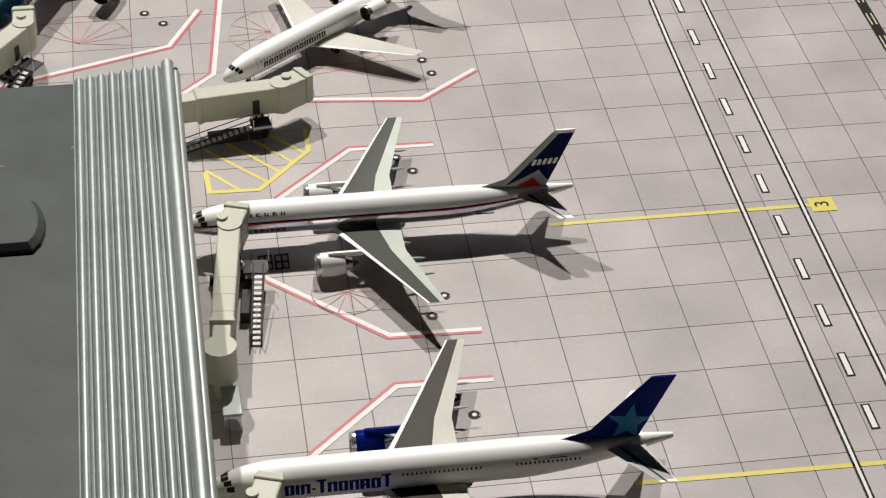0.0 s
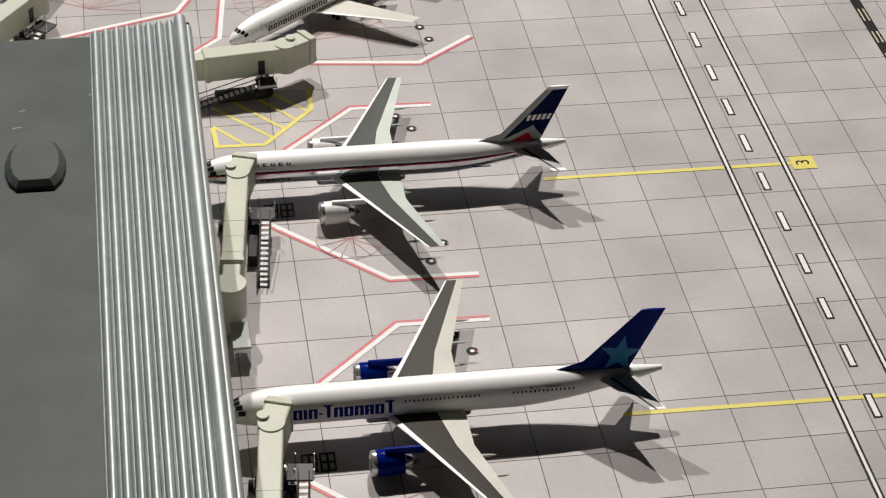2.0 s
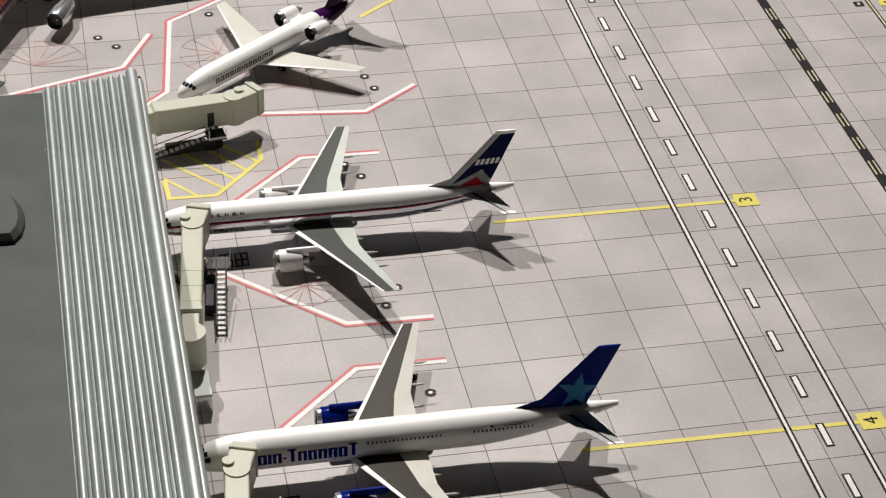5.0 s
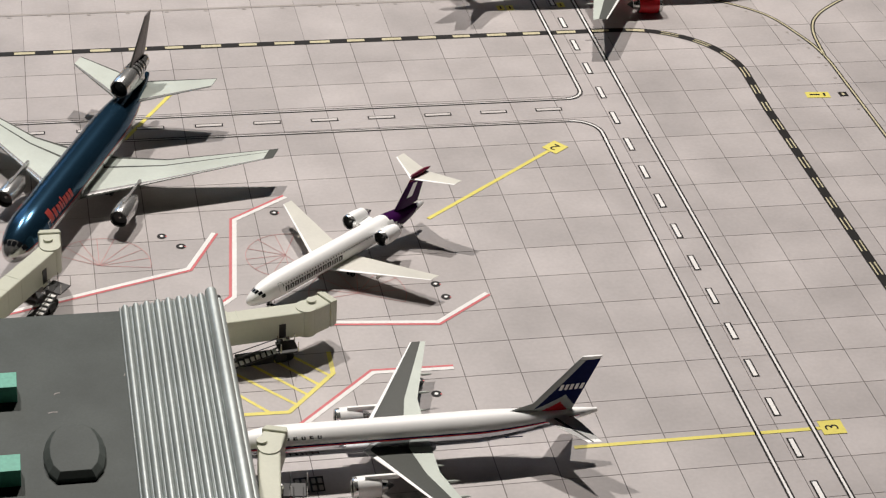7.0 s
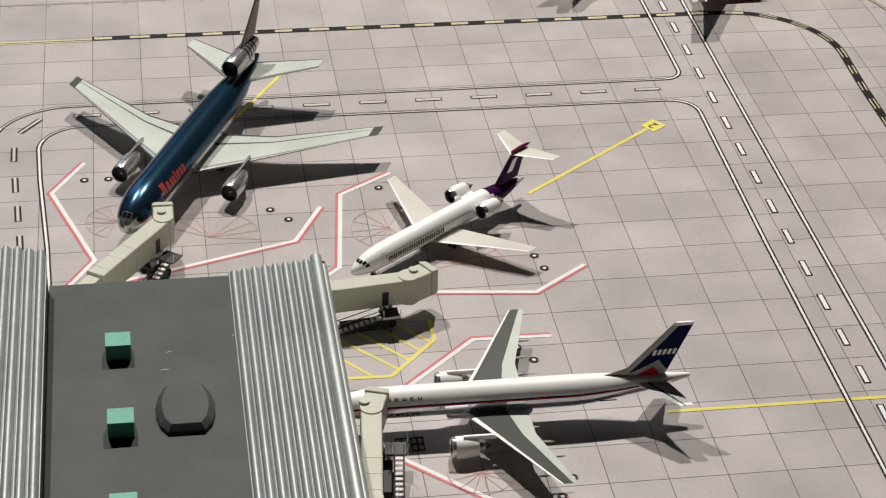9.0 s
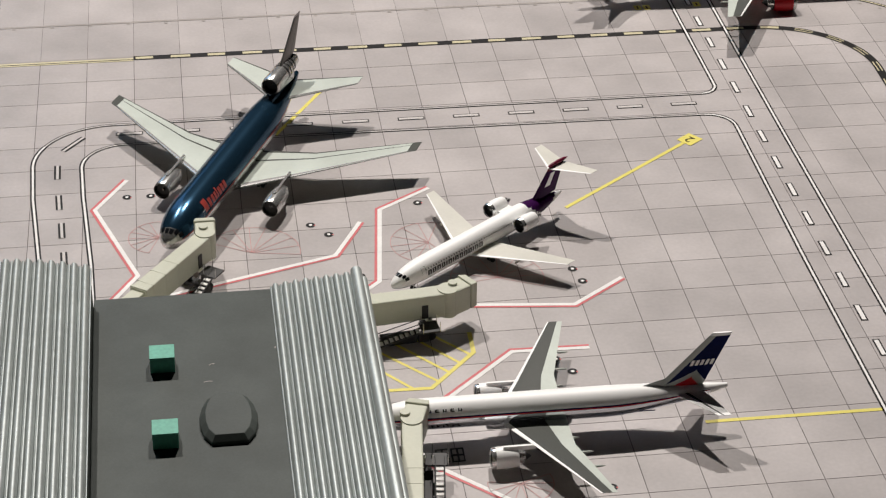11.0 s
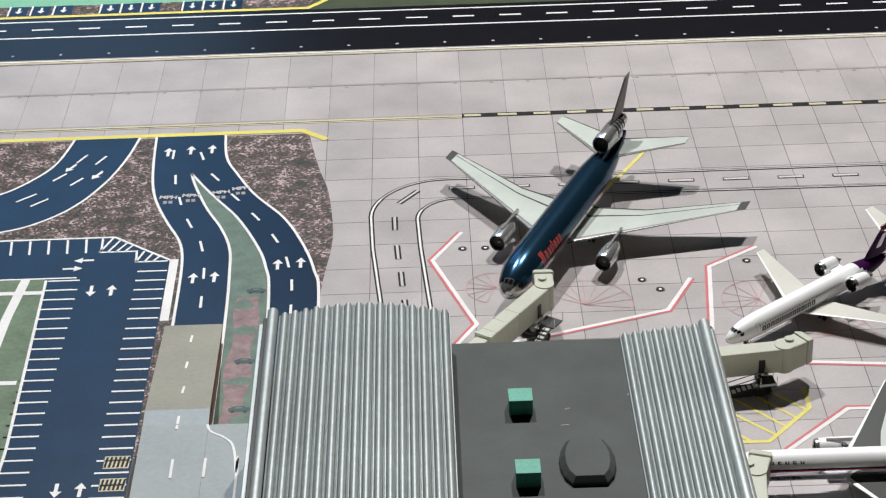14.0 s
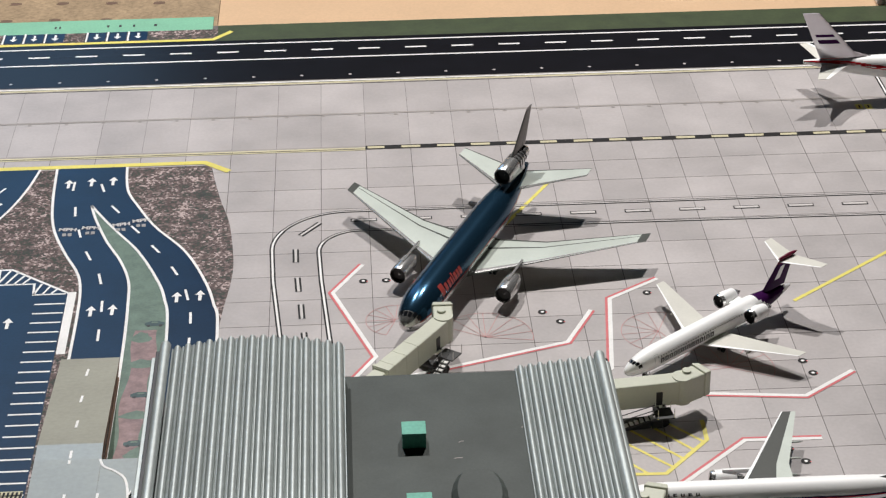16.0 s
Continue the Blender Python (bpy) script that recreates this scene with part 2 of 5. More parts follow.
def dash_along(pts, on, off, start=0.0):
    """Cuts a line into dashes: a list of point lists."""
    out, pos, cur, want = [], -start, [], True
    fine = []
    for a, c in zip(pts, pts[1:]):
        k = max(1, int(math.dist(a, c) / 0.05))
        fine += [tuple(a[i] + (c[i] - a[i]) * s / k for i in (0, 1)) for s in range(k)]
    fine.append(tuple(pts[-1][:2]))
    run = start
    for a, c in zip(fine, fine[1:]):
        if (run % (on + off)) < on:
            cur.append(a)
        elif cur:
            out.append(cur + [a])
            cur = []
        run += math.dist(a, c)
    if len(cur) > 1:
        out.append(cur)
    return [d for d in out if len(d) > 1]


def arc(cx, cy, r, a0, a1, n=14):
    return [(cx + r * math.cos(radians(a0 + (a1 - a0) * k / n)), cy + r * math.sin(radians(a0 + (a1 - a0) * k / n))) for k in range(n + 1)]


# ---------------------------------------------------------------- room and table
room = thing("room_shell", 0, 0, 0, 0, "plain painted room round the display table", "room", kind="structure")
T_Z = -0.03
boxed("floor", (-110, 100, -110, 100, -40.5, -40), M_FLOOR, room)
boxed("ceiling", (-110, 100, -110, 100, 96, 96.5), M_WALL, room)
for dims in ((-110, -63, 100, 103, -40, 96), (-23, 100, 100, 103, -40, 96), (-63, -23, 100, 103, -40, 26), (-63, -23, 100, 103, 94, 96)):
    boxed("wall_north", dims, M_WALL, room, bevel=0)
window = thing("window_1", -43, 100, 26, 0, "white framed room window with daylight", "window", kind="structure")
for dims in ((-20, -18.5, 0, 3, 0, 68), (18.5, 20, 0, 3, 0, 68), (-18.5, 18.5, 0, 3, 0, 1.5), (-18.5, 18.5, 0, 3, 66.5, 68)):
    boxed("window_frame", dims, M_WHITE, window, bevel=0.2)
boxed("wall_south", (-110, 100, -111, -110, -40, 96), M_WALL, room)
boxed("wall_east", (100, 101, -110, 100, -40, 96), M_WALL, room)
boxed("wall_west", (-111, -110, -110, 100, -40, 96), M_WALL, room)
table = thing("display_table", 0, 0, 0, 0, "beige board table top under the printed mat", "table")
boxed("tabletop", (-14.12, 60, -50, 60, -1.2, T_Z), M_TABLE, table, bevel=0)
boxed("cloth", (-60, -14.14, -50, 60, -1.2, T_Z - 0.02), M_RUG, table, "brown patterned cloth", bevel=0)
for sx, sy in ((-50, -45), (50, -45), (-50, 55), (50, 55)):
    boxed("leg", (sx - 2, sx + 2, sy - 2, sy + 2, -40, -1.2), M_FLOOR, table)

for x, y in ((-19.9, 17.72), (-18.6, 17.7), (-17.2, 17.62), (-18.5, 18.9), (-17.15, 18.82), (-15.83, 18.75), (-19.8, 18.95), (-21.2, 17.75), (-16.0, 20.1), (-18.0, 20.2)):
    bm = bmesh.new()
    flat(bm, [(x + 0.17 * math.cos(k * 0.63) * (1 + 0.3 * math.sin(2.3 * k)), y + 0.11 * math.sin(k * 0.63)) for k in range(10)], T_Z - 0.014)
    part("cloth_motif", bm, M_CARD, table, "dark motif on the cloth")
carton = thing("carton", 4.35, 17.35, T_Z, 0, "small white carton on the beige board", "carton")
boxed("body", (-0.5, 0.5, -0.35, 0.35, 0.0, 0.35), M_WHITE, carton, bevel=0.02)
boxed("flap", (-0.5, 0.5, -0.35, 0.0, 0.353, 0.37), M_WHITE, carton, bevel=0.004)

# ---------------------------------------------------------------- printed mat
ground = thing("ground", 0, 0, 0, 0, "printed airport mat with pale concrete slabs", "ground", kind="structure")
boxed("mat_sheet", (-32, 14, -30, 16.85, T_Z, -0.005), M_JOINT, ground, bevel=0)
Z1, Z2, Z3 = 0.004, 0.007, 0.010


def printed(name, build, materials, label="", z=None):
    bm = bmesh.new()
    build(bm)
    return part(name, bm, materials, ground, label)


# runway, grass verges and taxiway lines
X0, X1 = -32.0, 14.0
printed("runway", lambda bm: flat(bm, [(X0, 13.08), (X1, 13.08), (X1, 15.8), (X0, 15.8)], Z1), M_RUNWAY, "dark runway strip")
printed("verge", lambda bm: flat(bm, [(-14.1, 15.8), (X1, 15.8), (X1, 16.85), (-14.1, 16.85)], Z1), M_VERGE, "olive green grass verge")
for y in (14.5, 15.55):
    printed("runway_line", lambda bm: strip(bm, [(X0, y), (X1, y)], 0.07, Z2), M_WHITE)
for k in range(40):
    x = -31.23 + 1.227 * k
    if x < X1 - 1:
        printed("runway_dash", lambda bm: strip(bm, [(x, 15.02), (x + 0.56, 15.02)], 0.08, Z2), M_WHITE)
        printed("runway_light", lambda bm: flat(bm, arc(x - 0.24, 13.38, 0.045, 0, 330, 8), Z2), M_SLAB)
for y, w, m in ((13.06, 0.05, M_GREYLINE), (13.0, 0.06, M_WHITE), (12.9, 0.09, M_PALEYEL), (12.83, 0.03, M_GREYLINE)):
    printed("taxi_edge_line", lambda bm: strip(bm, [(X0, y), (X1, y)], w, Z2), m)
printed("taxi_centre_line", lambda bm: strip(bm, [(X0, 11.0), (7.0, 11.0)], 0.085, Z2), M_GREYLINE)
for k in range(40):
    printed("taxi_light", lambda bm: flat(bm, arc(-31.77 + 0.89 * k, 10.9, 0.05, 0, 330, 8), Z2), M_GREYLINE)
for dy, w, m in ((0.075, 0.08, M_GREYLINE), (0.0, 0.07, M_PALEYEL), (-0.05, 0.03, M_BLACK), (-0.09, 0.05, M_PALEYEL)):
    printed("taxi_edge_line", lambda bm: strip(bm, [(X0, 9.05 + dy), (-10.3, 9.05 + dy)], w, Z2), m)
# black and yellow holding line along the apron, bending towards the viewer
HOLD = [(-10.3, 9.07), (4.2, 9.07)] + arc(4.35, 6.75, 2.31, 86, 0, 16) + [(6.6, 5.0), (6.6, -20.0)]
printed("holding_line", lambda bm: strip(bm, HOLD, 0.2, Z2), M_BLACK, "black holding line with yellow dashes")
for d in dash_along(HOLD, 0.42, 0.4, 0.8):
    straight = d[0][1] > 8.9
    for off in ((0.0,) if straight else (-0.045, 0.045)):
        printed("holding_dash", lambda bm: strip(bm, [d[0], d[len(d) // 2], d[-1]], 0.11 if straight else 0.03, Z3, offset=off), M_PALEYEL)
# taxi lines and direction signs at the apron's far corner
TX = curve_pts([(6.2, 10.95), (7.08, 10.49), (8.06, 9.64), (8.52, 8.57), (8.78, 7.4), (8.8, 5.5), (8.76, -2.0), (8.72, -20.0)])
TXB = curve_pts([(11.4, 10.9), (10.4, 10.33), (9.42, 9.51), (8.97, 8.67), (8.79, 7.4)])
for t in (TX, TXB):
    printed("taxi_line", lambda bm: strip(bm, t, 0.1, Z2), M_BLACK)
    printed("taxi_line", lambda bm: strip(bm, t, 0.04, Z3), M_PALEYEL)
for k in range(5, len(TX) - 10, 3):
    x, y = TX[k]
    printed("taxi_light", lambda bm: flat(bm, arc(x - 0.16, y - 0.1, 0.04, 0, 330, 8), Z2), M_GREYLINE)
for x, y in ((7.95, 5.53), (9.26, 0.32)):
    printed("taxi_sign", lambda bm: flat(bm, [(x - 0.28, y - 0.12), (x + 0.26, y - 0.16), (x + 0.28, y + 0.1), (x - 0.26, y + 0.14)], Z2), M_YELLOW, "yellow printed direction sign")
    printed("sign_arrow", lambda bm: strip(bm, [(x - 0.18, y + 0.01), (x + 0.05, y - 0.01)], 0.05, Z3), M_BLACK)
    printed("sign_bar", lambda bm: strip(bm, [(x + 0.14, y - 0.08), (x + 0.16, y + 0.06)], 0.05, Z3), M_BLACK)
for x, y in ((8.54, 5.5), (8.54, 0.33)):
    printed("taxi_sign", lambda bm: flat(bm, [(x - 0.1, y - 0.1), (x + 0.1, y - 0.1), (x + 0.1, y + 0.1), (x - 0.1, y + 0.1)], Z2), M_BLACK, "black printed location sign")
    printed("sign_bar", lambda bm: strip(bm, [(x, y - 0.05), (x, y + 0.05)], 0.06, Z3), M_PALEYEL)
for x, y in ((1.83, 10.46), (2.05, 10.45), (3.3, 10.5)):
    printed("taxi_sign", lambda bm: flat(bm, [(x - 0.09, y - 0.13), (x + 0.09, y - 0.13), (x + 0.09, y + 0.13), (x - 0.09, y + 0.13)], Z2), M_YELLOW)
    printed("sign_bar", lambda bm: strip(bm, [(x, y - 0.07), (x, y + 0.07)], 0.04, Z3), M_BLACK)


# service road: white lines with dark edges
def road_line(pts, z=Z2):
    printed("service_road_line", lambda bm: strip(bm, pts, 0.115, z), M_BLACK)
    printed("service_road_line", lambda bm: strip(bm, pts, 0.045, z + 0.003), M_WHITE)


def thin_road_line(pts):
    printed("service_road_line", lambda bm: (strip(bm, pts, 0.022, Z2, 0, 0.036), strip(bm, pts, 0.022, Z2, 0, -0.036)), M_BLACK)
    printed("service_road_line", lambda bm: strip(bm, pts, 0.034, Z3), M_PALE)


road_line([(3.66, 12.6), (3.62, 4.0), (3.6, -20.0)])
road_line([(2.68, 12.6)] + [(2.68, 6.7)] + arc(2.3, 6.25, 0.38, 0, -90, 8))
BEND = arc(-10.75, 4.2, 1.66, 90, 180, 12)
thin_road_line([(2.3, 5.86), (-10.4, 5.86)] + BEND[:9])
road_line(BEND[8:] + [(-12.36, 2.8), (-12.15, 0.2), (-12.0, -4.0)])
road_line([(2.6, -20.0), (2.62, -1.0), (2.68, 4.2)] + arc(2.1, 4.3, 0.58, 0, 90, 8))
BEND = arc(-10.5, 4.05, 0.9, 90, 180, 10)
thin_road_line([(2.1, 4.88), (-10.2, 4.95)] + BEND[:8])
road_line(BEND[7:] + [(-11.35, 2.8), (-11.17, 0.2), (-11.0, -4.0)])
for k in range(26):
    y = 12.15 - 1.16 * k
    for w, z, m in ((0.14, Z2, M_BLACK), (0.08, Z3, M_WHITE)):
        g = (0.13 - w) / 2
        printed("service_road_dash", lambda bm: strip(bm, [(3.12, y - g), (3.12, y - 0.53 + g)], w, z), m)
for k in range(11):
    x = 1.49 - 1.56 * k / 1.28
    for w, z, m in ((0.135, Z2, M_BLACK), (0.085, Z3, M_PALE)):
        g = (0.13 - w) / 2
        printed("service_road_dash", lambda bm: strip(bm, [(x + g, 5.43), (x + 0.58 - g, 5.43)], w, z), m)
for a, c in (((-11.38, 5.36), (-11.8, 4.8)), ((-11.9, 4.18), (-11.89, 3.6)), ((-11.85, 2.93), (-11.82, 2.35)), ((-11.77, 1.82), (-11.74, 1.24)), ((-11.7, 0.7), (-11.67, 0.12))):
    for w, z, m in ((0.14, Z2, M_BLACK), (0.055, Z3, M_PALE)):
        printed("service_road_dash", lambda bm: strip(bm, [a, c], w, z), m)


# stand boundaries: white lines with a red border on the outer side
def boundary(pts, side):
    printed("stand_boundary", lambda bm: strip(bm, pts, 0.085, Z2, 0, -side * 0.035), M_WHITE, "white stand line with red border")
    printed("stand_boundary_edge", lambda bm: strip(bm, pts, 0.052, Z2, 0, side * 0.037), M_RED)


boundary([(-10.5, 3.42), (-11.15, 2.25), (-10.31, -0.32), (-10.62, -0.87), (-11.6, -2.6)], 1 * -1)
boundary([(-9.8, -1.15), (-8.91, -0.86), (-6.43, -0.05), (-5.83, 1.17)], -1)
boundary([(-4.34, 2.4), (-5.45, 1.63), (-5.74, -1.05), (-6.6, -1.9)], -1)
boundary([(-5.4, -1.95), (-4.19, -2.1), (-2.14, -2.32), (-1.05, -1.48)], -1)
for dy in (0.0, -6.09):
    boundary([(-5.6, -5.62 + dy), (-4.9, -4.92 + dy), (-3.59, -3.66 + dy), (-2.15, -3.69 + dy)], 1)
    boundary([(-5.6, -6.72 + dy), (-5.26, -7.04 + dy), (-3.55, -8.65 + dy), (-2.13, -8.68 + dy)], -1)


# yellow lead-in lines with numbered plates
def number_plate(x, y, rz, text):
    c, s = math.cos(radians(rz)), math.sin(radians(rz))
    printed("stand_plate", lambda bm: flat(bm, [(x + a * c - b * s, y + a * s + b * c) for a, b in ((-0.21, -0.19), (0.21, -0.19), (0.21, 0.19), (-0.21, 0.19))], Z3), M_YELLOW, "yellow stand number plate")
    cu = bpy.data.curves.new("stand_number", "FONT")
    cu.body, cu.size, cu.align_x, cu.align_y = text, 0.34 * U, "CENTER", "CENTER"
    ob = new("stand_number", cu)
    ob.data.materials.append(M_BLACK)
    ob.parent = ground
    ob.matrix_basis = pose(x * U, y * U, 0.014 * U, 0, 0, rz + 90)


for pts, n, rz in ((((-1.66, 1.26), (1.35, 3.66)), "2", 38), (((-0.6, -6.2), (3.75, -6.21)), "3", 0), (((-0.6, -12.22), (3.75, -12.28)), "4", 0)):
    printed("lead_in_line", lambda bm: strip(bm, pts, 0.085, Z2), M_YELLOW, "yellow lead-in line")
    number_plate(pts[1][0] + (0.2 if rz == 0 else 0.17), pts[1][1] + (0.0 if rz == 0 else 0.13), rz, n)
printed("lead_in_line", lambda bm: strip(bm, [(-7.3, 5.0), (-5.9, 7.4)], 0.085, Z2), M_YELLOW, "yellow lead-in line")

# hatched equipment zones
zone = [(-4.26, -2.98), (-4.27, -3.63), (-5.17, -4.65), (-5.99, -4.63), (-6.03, -4.05)]
printed("equipment_zone", lambda bm: strip(bm, zone, 0.085, Z2), M_YELLOW, "yellow hatched equipment zone")
for a, c in (((-4.95, -3.0), (-4.35, -3.68)), ((-5.35, -3.0), (-4.55, -3.95)), ((-5.75, -3.1), (-4.78, -4.22)), ((-6.0, -3.4), (-4.98, -4.5)), ((-6.02, -4.0), (-5.5, -4.62))):
    printed("zone_stripe", lambda bm: strip(bm, [a, c], 0.06, 0.005), M_YELLOW)

# wheel stop marks
for x, y in ((-10.47, 2.7), (-9.99, 2.7), (-6.85, 1.17), (-6.52, 0.77), (-4.62, 1.8), (-1.96, -1.05), (-1.85, -1.5), (-2.83, -4.02), (-2.6, -4.44), (-2.57, -7.79), (-2.83, -8.25), (-2.78, -10.13), (-2.55, -10.54), (-2.57, -13.85)):
    bm = bmesh.new()
    flat(bm, arc(x, y, 0.092, 0, 345, 23), Z2, 0)
    flat(bm, arc(x, y, 0.034, 0, 345, 23), Z3, 1)
    flat(bm, arc(x + 0.08, y - 0.02, 0.018, 0, 345, 11), Z3, 2)
    part("wheel_mark", bm, [M_BLACK, M_WHITE, M_RED], ground, "black ring mark with a red core")


# faint red fans that show the sweep of the bridges
def sweep_fan(x, y, r, a0, a1):
    def build(bm):
        for k in range(9):
            a = radians(a0 + (a1 - a0) * k / 8)
            strip(bm, [(x, y), (x + r * math.cos(a), y + r * math.sin(a))], 0.014, Z2)
        strip(bm, arc(x, y, r, a0, a1, 24), 0.014, Z2)
    printed("sweep_fan", build, M_PINK, "thin red sweep fan")


for x, y, r, a0, a1 in ((-8.07, 0.26, 0.95, -10, 150), (-9.85, 1.05, 0.6, 60, 250), (-3.45, -1.2, 0.9, -25, 190), (-4.6, 0.25, 0.75, 70, 300), (-4.05, -7.5, 0.55, 170, 380), (-4.05, -13.6, 0.55, 170, 380)):
    sweep_fan(x, y, r, a0, a1)
# dark printed grids beside the noses
for dy in (0.0, -6.09):
    for gx in (-5.36, -5.1):
        printed("loading_grid", lambda bm: flat(bm, [(gx, -6.82 + dy), (gx + 0.23, -6.81 + dy), (gx + 0.24, -6.42 + dy), (gx + 0.01, -6.43 + dy)], Z2), M_BLACK, "dark printed loading grid")
        for i in range(2):
            for j in range(2):
                a, b = gx + 0.035 + 0.105 * i, -6.78 + dy + 0.18 * j
                printed("grid_cell", lambda bm: flat(bm, [(a, b), (a + 0.07, b), (a + 0.07, b + 0.13), (a, b + 0.13)], Z3), M_GREYLINE)

# ---------------------------------------------------------------- landside roads and car park
SCRUB_R = curve_pts([(-13.9, 8.4), (-13.79, 7.64), (-13.6, 6.55), (-13.37, 5.45), (-13.23, 3.89), (-13.24, 2.9), (-13.38, 1.51), (-13.45, 0.0), (-13.5, -4.5)])
printed("scrub", lambda bm: between(bm, SCRUB_R, [(-32.0, y) for x, y in SCRUB_R], Z1), M_SCRUB, "brown speckled scrub print")
printed("mat_border", lambda bm: strip(bm, [(-32, 8.5), (-14.06, 8.55), (-13.48, 8.05)], 0.17, Z3), M_YELLOW, "bright yellow border line")
RL = curve_pts([(-17.48, 8.45), (-17.42, 7.11), (-17.32, 6.0), (-17.15, 5.18), (-16.83, 4.26), (-16.52, 3.49), (-16.38, 2.8), (-16.33, 1.7), (-16.32, -0.2)])
RR = curve_pts([(-15.86, 8.45), (-15.75, 7.27), (-15.44, 6.41), (-15.0, 5.43), (-14.3, 4.3), (-13.84, 3.1), (-13.57, 2.0), (-13.44, 0.8), (-13.42, -4.5)])
ML = curve_pts([(-16.5, 6.54), (-16.36, 5.93), (-16.02, 4.85), (-15.64, 3.93), (-15.4, 3.05), (-15.33, 2.1), (-15.28, -0.1), (-15.28, -6.0)])
MR = curve_pts([(-16.5, 6.54), (-16.15, 5.85), (-15.8, 5.22), (-15.31, 4.36), (-14.87, 3.26), (-14.6, 2.28), (-14.45, 0.68), (-14.35, -6.0)])
BR = curve_pts([(-17.87, 8.45), (-18.05, 7.44), (-18.37, 6.34), (-18.87, 5.3), (-19.51, 4.57), (-20.42, 4.08), (-22.5, 3.7), (-32, 3.6)])
BL = curve_pts([(-19.4, 8.45), (-19.65, 7.27), (-20.06, 6.52), (-20.71, 5.83), (-21.8, 5.3), (-24.0, 5.0), (-28, 4.9), (-32, 4.9)])
printed("road", lambda bm: between(bm, RL, RR, Z2), M_NAVY, "dark blue printed approach road")
printed("road", lambda bm: between(bm, BL, BR, Z2), M_NAVY, "dark blue printed side road")
printed("median", lambda bm: between(bm, ML, MR, Z3), M_MEDIAN, "green median with faded printed cars")
for line in (RL, RR, ML, MR, BR, BL):
    printed("road_edge", lambda bm: strip(bm, line, 0.06, Z3 + 0.003), M_WHITE)
BED = curve_pts([(-14.83, 1.0), (-14.86, 0.3), (-14.88, -0.8), (-14.9, -2.0), (-14.92, -3.6), (-14.93, -5.0)], 6)
printed("faded_bed", lambda bm: between(bm, [(x - 0.24 - 0.05 * math.sin(2.7 * y), y) for x, y in BED], [(x + 0.22 + 0.05 * math.cos(3.3 * y), y) for x, y in BED], Z3 + 0.002), M_ROSE, "faded rose print down the median")
for x, y, w, d in ((-14.86, -0.28, 0.3, 0.16), (-14.8, -2.1, 0.34, 0.14), (-14.95, 0.72, 0.2, 0.2), (-14.7, -3.4, 0.25, 0.2)):
    printed("faded_shrub", lambda bm: flat(bm, [(x + w * math.cos(k * 0.42) * (1 + 0.25 * math.sin(5 * k)), y + d * math.sin(k * 0.42) * (1 + 0.2 * math.cos(3 * k))) for k in range(15)], Z3 + 0.003), M_MEDIAN)


def faded_car(x, y):
    """A car seen from above: body, cabin and wheels as washed-out print."""
    printed("faded_car", lambda bm: flat(bm, [(x + 0.2 * a, y + 0.1 * b) for a, b in ((-1, -0.5), (-0.75, -0.9), (0.75, -0.9), (1, -0.4), (1, 0.4), (0.7, 0.6), (0.35, 1.0), (-0.4, 1.0), (-0.75, 0.6), (-1, 0.4))], Z3 + 0.004), M_FADED)
    printed("faded_car_roof", lambda bm: flat(bm, [(x - 0.08, y + 0.02), (x + 0.07, y + 0.02), (x + 0.05, y + 0.075), (x - 0.06, y + 0.075)], Z3 + 0.006), M_MEDIAN)
    for dx in (-0.12, 0.12):
        printed("faded_wheel", lambda bm: flat(bm, arc(x + dx, y - 0.08, 0.04, 0, 330, 10), Z3 + 0.006), M_DARK)


for x, y in ((-14.72, 1.25), (-14.8, -1.4), (-14.8, -3.05)):
    faded_car(x, y)
DASH = 0.055
for pts in ([(-17.0, 7.75), (-17.0, 7.3)], [(-16.86, 6.5), (-16.82, 6.05)], [(-16.68, 5.42), (-16.6, 5.05)], [(-16.42, 4.4), (-16.28, 4.0)], [(-16.05, 3.4), (-15.96, 2.95)], [(-15.87, 2.25), (-15.85, 1.8)], [(-15.83, 1.1), (-15.82, 0.65)],
            [(-16.38, 7.6), (-16.28, 7.2)], [(-16.05, 6.5), (-15.85, 6.15)], [(-15.53, 5.5), (-15.33, 5.16)], [(-15.02, 4.58), (-14.83, 4.23)], [(-14.53, 3.6), (-14.38, 3.22)], [(-14.18, 2.6), (-14.1, 2.15)], [(-14.02, 1.65), (-14.0, 1.2)], [(-13.99, 0.65), (-13.99, 0.2)],
            [(-19.0, 7.65), (-19.2, 7.25)], [(-18.55, 7.55), (-18.75, 7.15)], [(-19.35, 6.75), (-19.62, 6.4)], [(-18.95, 6.5), (-19.2, 6.15)], [(-19.9, 5.8), (-20.3, 5.45)], [(-19.6, 5.55), (-19.95, 5.22)]):
    printed("lane_dash", lambda bm: strip(bm, pts, DASH, Z3 + 0.003), M_WHITE)


def arrow(x, y, a, size=1.0):
    c, s = math.cos(radians(a)), math.sin(radians(a))

    def build(bm):
        shape = [(-0.035, -0.22), (0.035, -0.22), (0.035, 0.02), (0.11, 0.02), (0.0, 0.2), (-0.11, 0.02), (-0.035, 0.02)]
        flat(bm, [(x + size * (p * c - q * s), y + size * (p * s + q * c)) for p, q in shape], Z3 + 0.003)
    printed("lane_arrow", build, M_WHITE)


